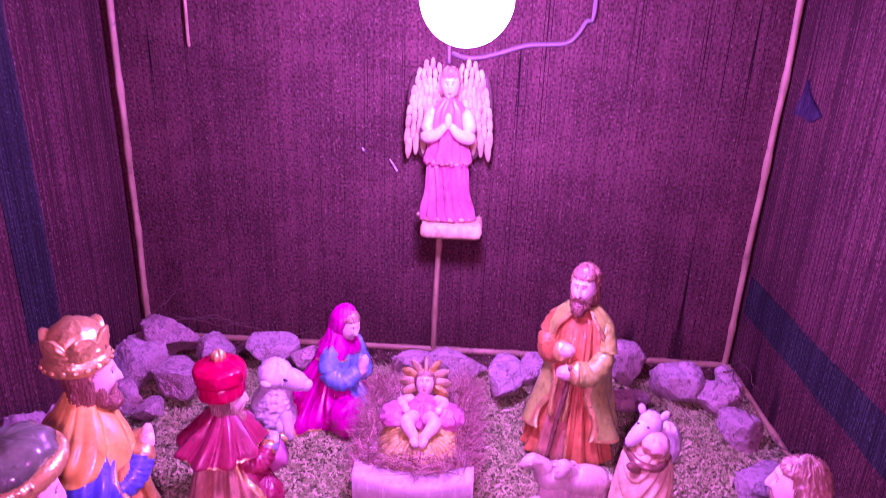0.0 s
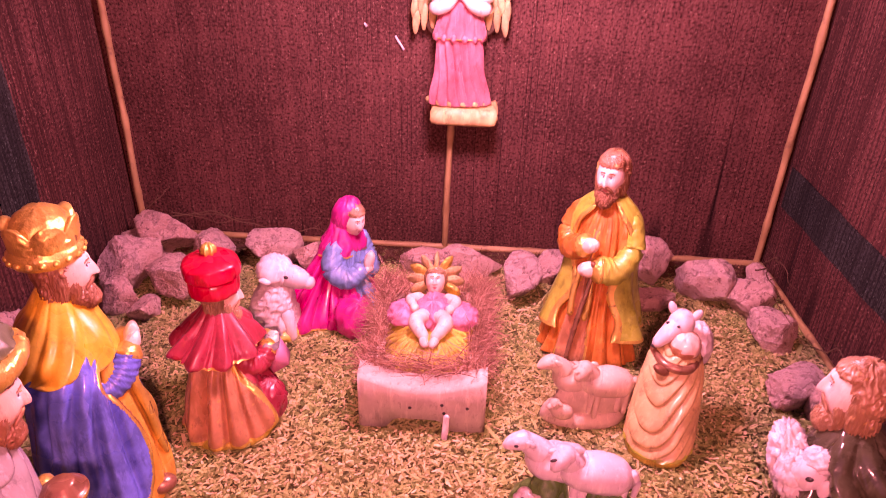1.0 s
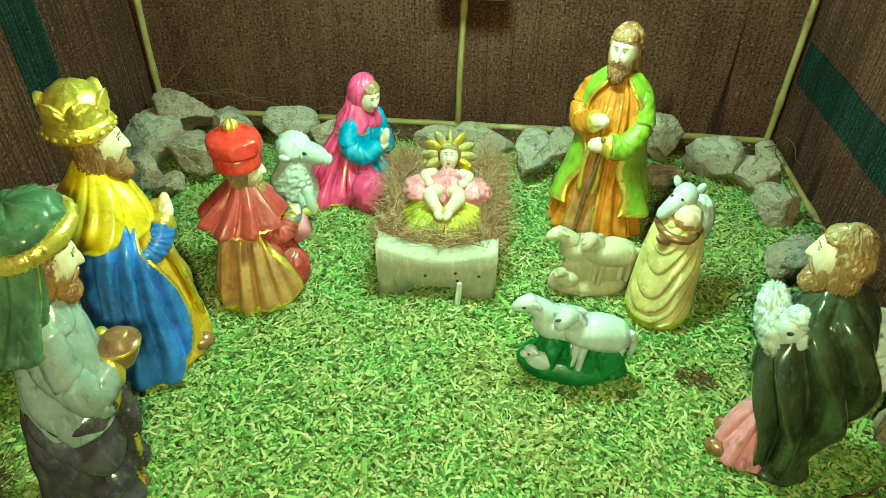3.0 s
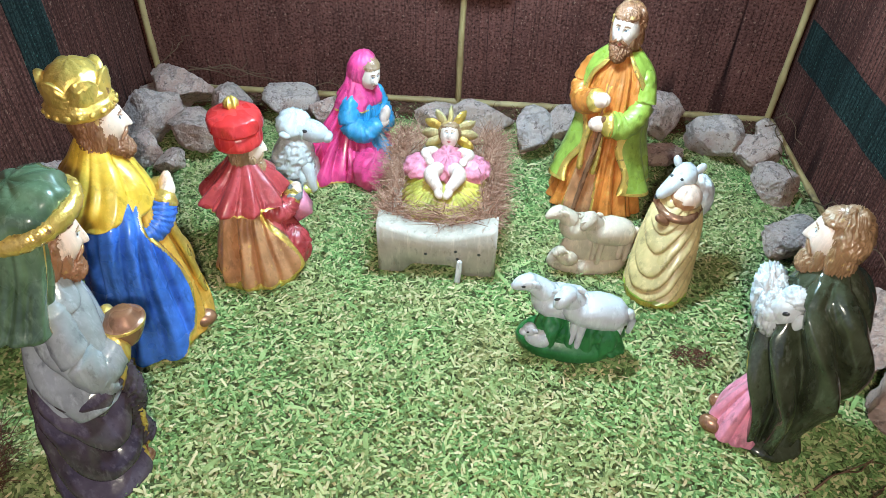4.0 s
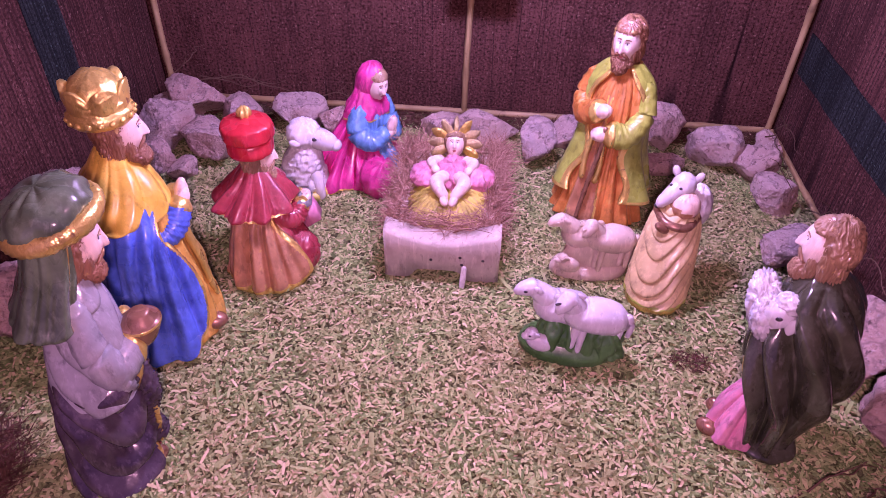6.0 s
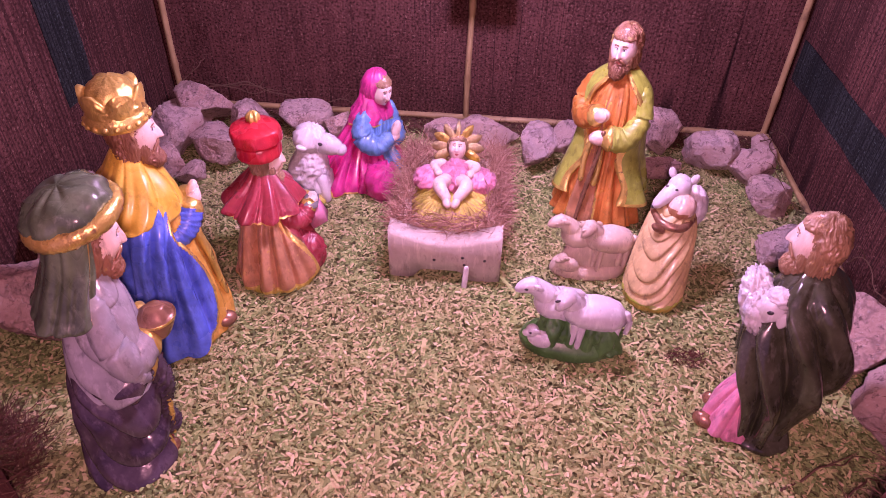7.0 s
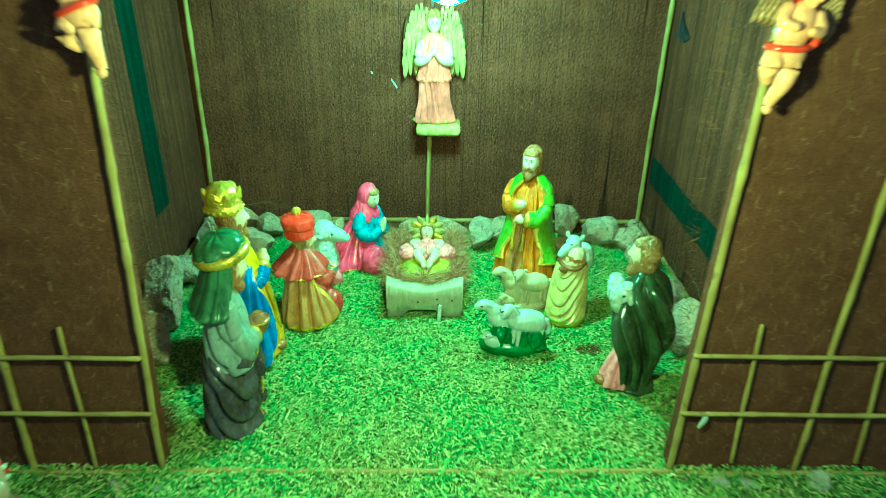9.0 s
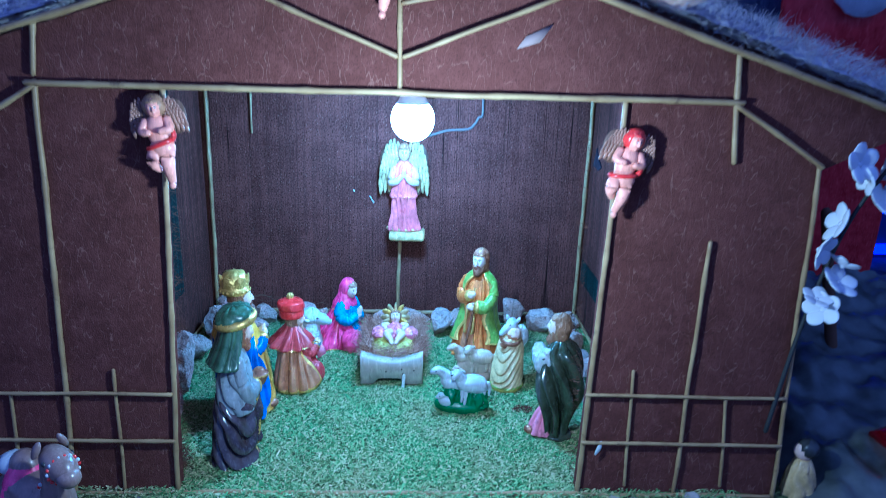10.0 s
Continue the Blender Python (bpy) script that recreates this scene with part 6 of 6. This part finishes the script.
def flower(parent, c, size, turn, seed):
    rnd = random.Random(seed)
    b = Build()
    m = Euler([radians(a) for a in turn]).to_matrix()
    for k in range(5):
        a = 2 * math.pi * k / 5 + rnd.uniform(-0.15, 0.15)
        d = m @ Vector((math.cos(a), math.sin(a), 0.35))
        c2 = Vector(c) + d * size * 0.58
        eul = (m @ Euler((0, -0.35, a)).to_matrix()).to_euler()
        b.blob(c2, (size * 0.60, size * 0.50, size * 0.12), PETAL, [math.degrees(q) for q in eul], lambda u: 0.14 * noise.noise(u * 3 + Vector((seed + k, 0, 0))), n=16, rows=10)
    b.blob(c, (size * 0.2,) * 3, PETAL, n=10, rows=8)
    return b.make("flower", parent)


def flower_spray():
    thing = new("flower_spray")
    b = Build()
    b.tube([Vector(p) for p in ((0.600, -0.655, 0.47), (0.570, -0.648, 0.40), (0.552, -0.642, 0.32), (0.535, -0.640, 0.22), (0.520, -0.640, 0.10))], [0.002, 0.0024, 0.0026, 0.0028, 0.003], STEM, n=8)
    b.make("stem", thing)
    for i, (x, z, r) in enumerate(((0.557, 0.470, 0.026), (0.600, 0.468, 0.026), (0.592, 0.425, 0.024), (0.553, 0.398, 0.026), (0.532, 0.365, 0.024), (0.562, 0.322, 0.025), (0.552, 0.287, 0.024), (0.625, 0.440, 0.024), (0.565, 0.345, 0.020), (0.638, 0.480, 0.026), (0.575, 0.452, 0.018), (0.540, 0.300, 0.020))):
        flower(thing, (x, -0.660, z), r * 0.86, (65 + 45 * math.sin(i * 2.1), 45 * math.cos(i * 3.3), 90 * math.sin(i * 1.7)), i)
    return tagged(thing, "white artificial flower spray beside the stable front", "flowers")


flower_spray()


def camel():
    s = Statue()
    beige = paint_material("camel_paint", (0.22, 0.145, 0.12), 0.4, mottle=0.2)
    s.blob((-0.055, 0, 0.075), (0.055, 0.030, 0.034), beige, (0, -8, 0), curls(0.05, 3))
    s.blob((-0.060, 0, 0.105), (0.022, 0.018, 0.024), beige)
    s.tube([Vector(p) for p in ((-0.012, 0, 0.080), (0.012, 0, 0.088), (0.016, 0, 0.125), (0.018, 0, 0.148))], [0.024, 0.020, 0.015, 0.014], beige, n=16)
    s.blob((0.030, 0, 0.150), (0.028, 0.0165, 0.0165), beige, (0, 16, 0))
    s.blob((0.050, 0, 0.141), (0.013, 0.0125, 0.0115), beige, (0, 16, 0))
    for k in (-1, 1):
        s.blob((0.014, 0.014 * k, 0.166), (0.005, 0.004, 0.010), beige, (25 * k, 0, 0))
        s.blob((0.030, 0.0150 * k, 0.156), (0.004, 0.0022, 0.003), BLACK, n=10, rows=6)
        for x in (-0.090, -0.018):
            s.tube([Vector((x, 0.018 * k, 0.065)), Vector((x, 0.018 * k, 0.03)), Vector((x + 0.004, 0.018 * k, 0.004))], [0.014, 0.009, 0.009], beige, n=12)
    # bridle of beads
    for q in np.linspace(0, 2 * math.pi, 19):
        s.blob((0.040 + 0.002 * math.cos(q), 0.0160 * math.cos(q), 0.1465 + 0.0155 * math.sin(q)), (0.0022,) * 3, WHITE if math.sin(9 * q) > 0 else RED, n=8, rows=6)
        s.blob((0.014 + 0.004 * math.sin(q), 0.0165 * math.cos(q), 0.122 + 0.008 * math.sin(q)), (0.0024,) * 3, WHITE if math.sin(9 * q) < 0 else RED, n=8, rows=6)
    s.robe([(0.070, -0.058, 0, 0.034, 0.034), (0.095, -0.058, 0, 0.028, 0.026), (0.118, -0.058, 0, 0.016, 0.014)], lambda a, h: GOLD if h < 0.12 else PINK, n=32, count=12)
    ob = s.make("camel_figurine", at=pose(-0.368, -0.765, -0.008, 0, 0, -38))
    return tagged(ob, "beige camel figurine with beaded bridle outside the stable", "camel figurine", "nativity figurines")


camel()


def rider():
    s = Statue()
    s.robe([(0.0, 0, 0, 0.026, 0.026), (0.03, 0, 0, 0.024, 0.024), (0.06, 0, 0, 0.020, 0.021), (0.082, 0, 0, 0.010, 0.011)], PINK, pleats(8, 0.12, 0.5, 41.0), count=30)
    s.blob((0.002, 0, 0.096), (0.014, 0.013, 0.016), SKIN)
    s.blob((-0.001, 0, 0.108), (0.017, 0.017, 0.014), WHITE, (0, 0, 0), strands(0.05, 10))
    ob = s.make("attendant_figurine", at=pose(-0.432, -0.722, -0.008, 0, 0, -40))
    return tagged(ob, "attendant figurine in magenta with a white turban", "figurine", "nativity figurines")


rider()


def black_ox():
    s = Statue()
    s.blob((0, 0, 0.040), (0.042, 0.017, 0.018), BLACK, (0, 3, 0), n=30)
    s.tube([Vector(p) for p in ((-0.034, 0, 0.044), (-0.050, 0, 0.038), (-0.060, 0, 0.026))], [0.015, 0.012, 0.010], BLACK, n=14)
    s.blob((-0.064, 0, 0.020), (0.012, 0.009, 0.014), BLACK, (0, -25, 0))
    for k in (-1, 1):
        s.tube([Vector(p) for p in ((-0.060, 0.008 * k, 0.033), (-0.060, 0.015 * k, 0.040), (-0.063, 0.017 * k, 0.048))], [0.003, 0.0025, 0.001], WOOL, n=8)
        for x in (-0.028, 0.030):
            s.tube([Vector((x, 0.010 * k, 0.034)), Vector((x, 0.011 * k, 0.016)), Vector((x, 0.011 * k, 0.002))], [0.010, 0.0065, 0.0065], BLACK, n=10)
    ob = s.make("ox_figurine", at=pose(-0.180, -0.772, -0.006, 0, 0, -8))
    return tagged(ob, "black ox figurine grazing outside the stable", "ox figurine", "nativity figurines")


black_ox()


def outside_child():
    s = Statue()
    s.robe([(0.0, 0, 0, 0.022, 0.020), (0.02, 0, 0, 0.021, 0.019), (0.045, 0, 0, 0.016, 0.016), (0.058, 0, 0, 0.009, 0.010)], TAN, pleats(7, 0.10, 0.5, 44.0), count=26)
    s.blob((0.002, 0, 0.070), (0.013, 0.012, 0.014), SKIN)
    s.blob((-0.003, 0, 0.075), (0.014, 0.0145, 0.014), BLACK, (0, 0, 0), strands(0.06, 14))
    ob = s.make("child_figurine", at=pose(0.592, -0.625, -0.010, 0, 0, 160))
    return tagged(ob, "small figurine in ochre robe with black hair outside", "figurine", "nativity figurines")


outside_child()

PEBBLE = paint_material("grey_pebble", (0.36, 0.33, 0.32), 0.7, mottle=0.3)
for i, (x, y, r) in enumerate(((0.318, -0.652, 0.014), (0.352, -0.655, 0.014), (0.425, -0.650, 0.016), (0.355, -0.700, 0.012), (-0.318, -0.655, 0.013), (-0.275, -0.662, 0.010), (-0.300, -0.700, 0.012),
                               (0.640, -0.590, 0.016), (0.690, -0.640, 0.020), (0.625, -0.660, 0.014), (0.650, -0.520, 0.030), (0.720, -0.560, 0.022), (0.612, -0.560, 0.014))):
    ob = stone(x, y, -0.010, r * 0.95, r * 0.8, r * 0.55, 37 * i, 200 + i)
    ob["label"] = "pale pebble on the ground outside the stable front"
    ob["group"] = "pebbles"
    ob.data.materials[0] = PEBBLE


def dry_leaf():
    b = Build()
    b.tube([Vector((0.290, -0.640, 0.062)), Vector((0.294, -0.6405, 0.072)), Vector((0.296, -0.640, 0.082))], [0.0018, 0.0034, 0.0012], WHITE, n=8, flat=0.4)
    return tagged(b.make("wood_chip"), "pale wood chip stuck on the stable front", "wood chip")


dry_leaf()


def paper_scrap():
    b = Build()
    m = material("pale_paper", (0.32, 0.24, 0.22), 0.8)
    b.slab([(0.150, YF, 0.588), (0.176, YF, 0.596), (0.190, YF, 0.616), (0.160, YF, 0.602), (0.150, YF + 0.004, 0.588), (0.176, YF + 0.004, 0.596), (0.190, YF + 0.004, 0.616), (0.160, YF + 0.004, 0.602)], m)
    return tagged(b.make("paper_scrap"), "pale scrap stuck on the gable", "scrap")


paper_scrap()


def night_side():
    """What shows beyond the stable: a dark wall washed blue by a strip light, a leaning stick, a red cone."""
    m = material("dark_plaster", (0.045, 0.04, 0.06), 0.9)
    n = Nodes(m)
    n.colour(n.ramp(n.noise(6.0, 5.0), (0.3, (0.025, 0.022, 0.04)), (0.7, (0.07, 0.06, 0.09))))
    b = Build()
    b.block((-4, 0.55, -0.012), (4, 0.65, 2.4), m)
    structure(b.make("backdrop", smooth=False), "dark plastered wall behind the stable", "wall")
    glow = bpy.data.materials.new("blue_strip_glow")
    glow.use_nodes = True
    t = glow.node_tree
    t.nodes.remove(t.nodes["Principled BSDF"])
    e = t.nodes.new("ShaderNodeEmission")
    e.inputs[0].default_value, e.inputs[1].default_value = (0.03, 0.03, 1.0, 1), 4.0
    t.links.new(e.outputs[0], t.nodes["Material Output"].inputs[0])
    for z, x0 in ((0.150, 0.86), (0.020, 0.92), (0.62, 0.80)):
        b = Build()
        b.tube([Vector((x0, 0.535, z)), Vector((1.70, 0.535, z))], [0.016, 0.016], glow, n=12)
        tagged(b.make("strip_light"), "blue glowing strip light in the dark", "strip light", "strip lights")
    b = Build()
    b.tube([Vector((0.76, -0.30, 0.33)), Vector((0.79, -0.32, 0.15)), Vector((0.82, -0.34, -0.01))], [0.009, 0.010, 0.010], TWIG, n=10)
    tagged(b.make("wooden_stick"), "rough wooden stick leaning in the dark", "stick")
    b = Build()
    foil = material("red_foil", (0.50, 0.01, 0.03), 0.15, 0.8)
    b.robe([(0.0, 0, 0, 0.034, 0.034), (0.03, 0, 0, 0.024, 0.024), (0.085, 0, 0, 0.003, 0.003)], foil, lambda a, h: 0.04 * math.cos(9 * a), n=36, count=14)
    tagged(b.make("foil_cone", at=pose(0.735, -0.60, 0.045, 0, 60, 20)), "shiny red foil cone ornament on a stone", "ornament")
    cloth = paint_material("red_cloth", (0.42, 0.02, 0.03), 0.8)
    navy = paint_material("navy_cloth", (0.02, 0.02, 0.06), 0.8)
    toy = new("stuffed_ornament")
    for name, c, r, mat, turn in (("red_body", (0.66, -0.42, 0.66), (0.10, 0.07, 0.14), cloth, (0, 20, 0)), ("white_disc", (0.625, -0.50, 0.690), (0.046, 0.016, 0.046), WHITE, (0, 0, 0)),
                                  ("navy_body", (0.53, -0.36, 0.62), (0.09, 0.07, 0.11), navy, (0, -10, 0))):
        b = Build()
        b.blob(c, r, mat, turn, curls(0.05, 2), n=40, rows=24)
        b.make(name, toy)
    tagged(toy, "red and navy stuffed ornament with a white disc behind the roof", "ornament")
    # a crumpled dark sheet over the ground beside the stable, and the red panel behind it
    sheet = material("crumpled_sheet", (0.10, 0.11, 0.13), 0.35)
    n = Nodes(sheet)
    n.colour(n.ramp(n.noise(18.0, 5.0), (0.3, (0.030, 0.034, 0.030)), (0.7, (0.15, 0.155, 0.145))))
    b = Build()
    for i in range(60):
        for k in range(60):
            x, y = 0.58 + 0.6 * k / 59, -0.70 + 0.60 * i / 59
            fold = abs(wobble((x, y, 0), 9)) * 0.05 + abs(wobble((x, y, 3), 26)) * 0.022
            b.v.append((x, y, -0.010 + (0.02 + 0.13 * (i / 59) ** 1.3 + fold) * min(1.0, k / 6) * min(1.0, i / 6)))
    for i in range(59):
        for k in range(59):
            q = i * 60 + k
            b.f.append((q, q + 1, q + 61, q + 60))
            b.m.append(b.slot(sheet))
    tagged(b.make("crumpled_sheet"), "crumpled dark sheet lying beside the stable", "sheet")
    b = Build()
    b.block((0.78, 0.30, -0.012), (1.30, 0.33, 0.42), cloth)
    tagged(bevelled(b.make("red_panel", smooth=False), 0.004), "dark red panel standing in the dark", "panel")
    b = Build()
    b.tube([Vector(p) for p in ((0.80, 0.298, 0.41), (0.83, 0.292, 0.30), (0.86, 0.292, 0.16), (0.82, 0.292, -0.010))], [0.003] * 4, CORD, n=8)
    tagged(b.make("cable"), "thin pale cable hanging in the dark", "cable")
    b = Build()
    b.blob((0.322, -0.618, 0.655), (0.040, 0.016, 0.013), SKIN, (0, 6, 0), curls(0.2, 3), n=28)
    tagged(b.make("pink_ornament"), "pink lumpy ornament lying on the roof edge", "ornament")


night_side()
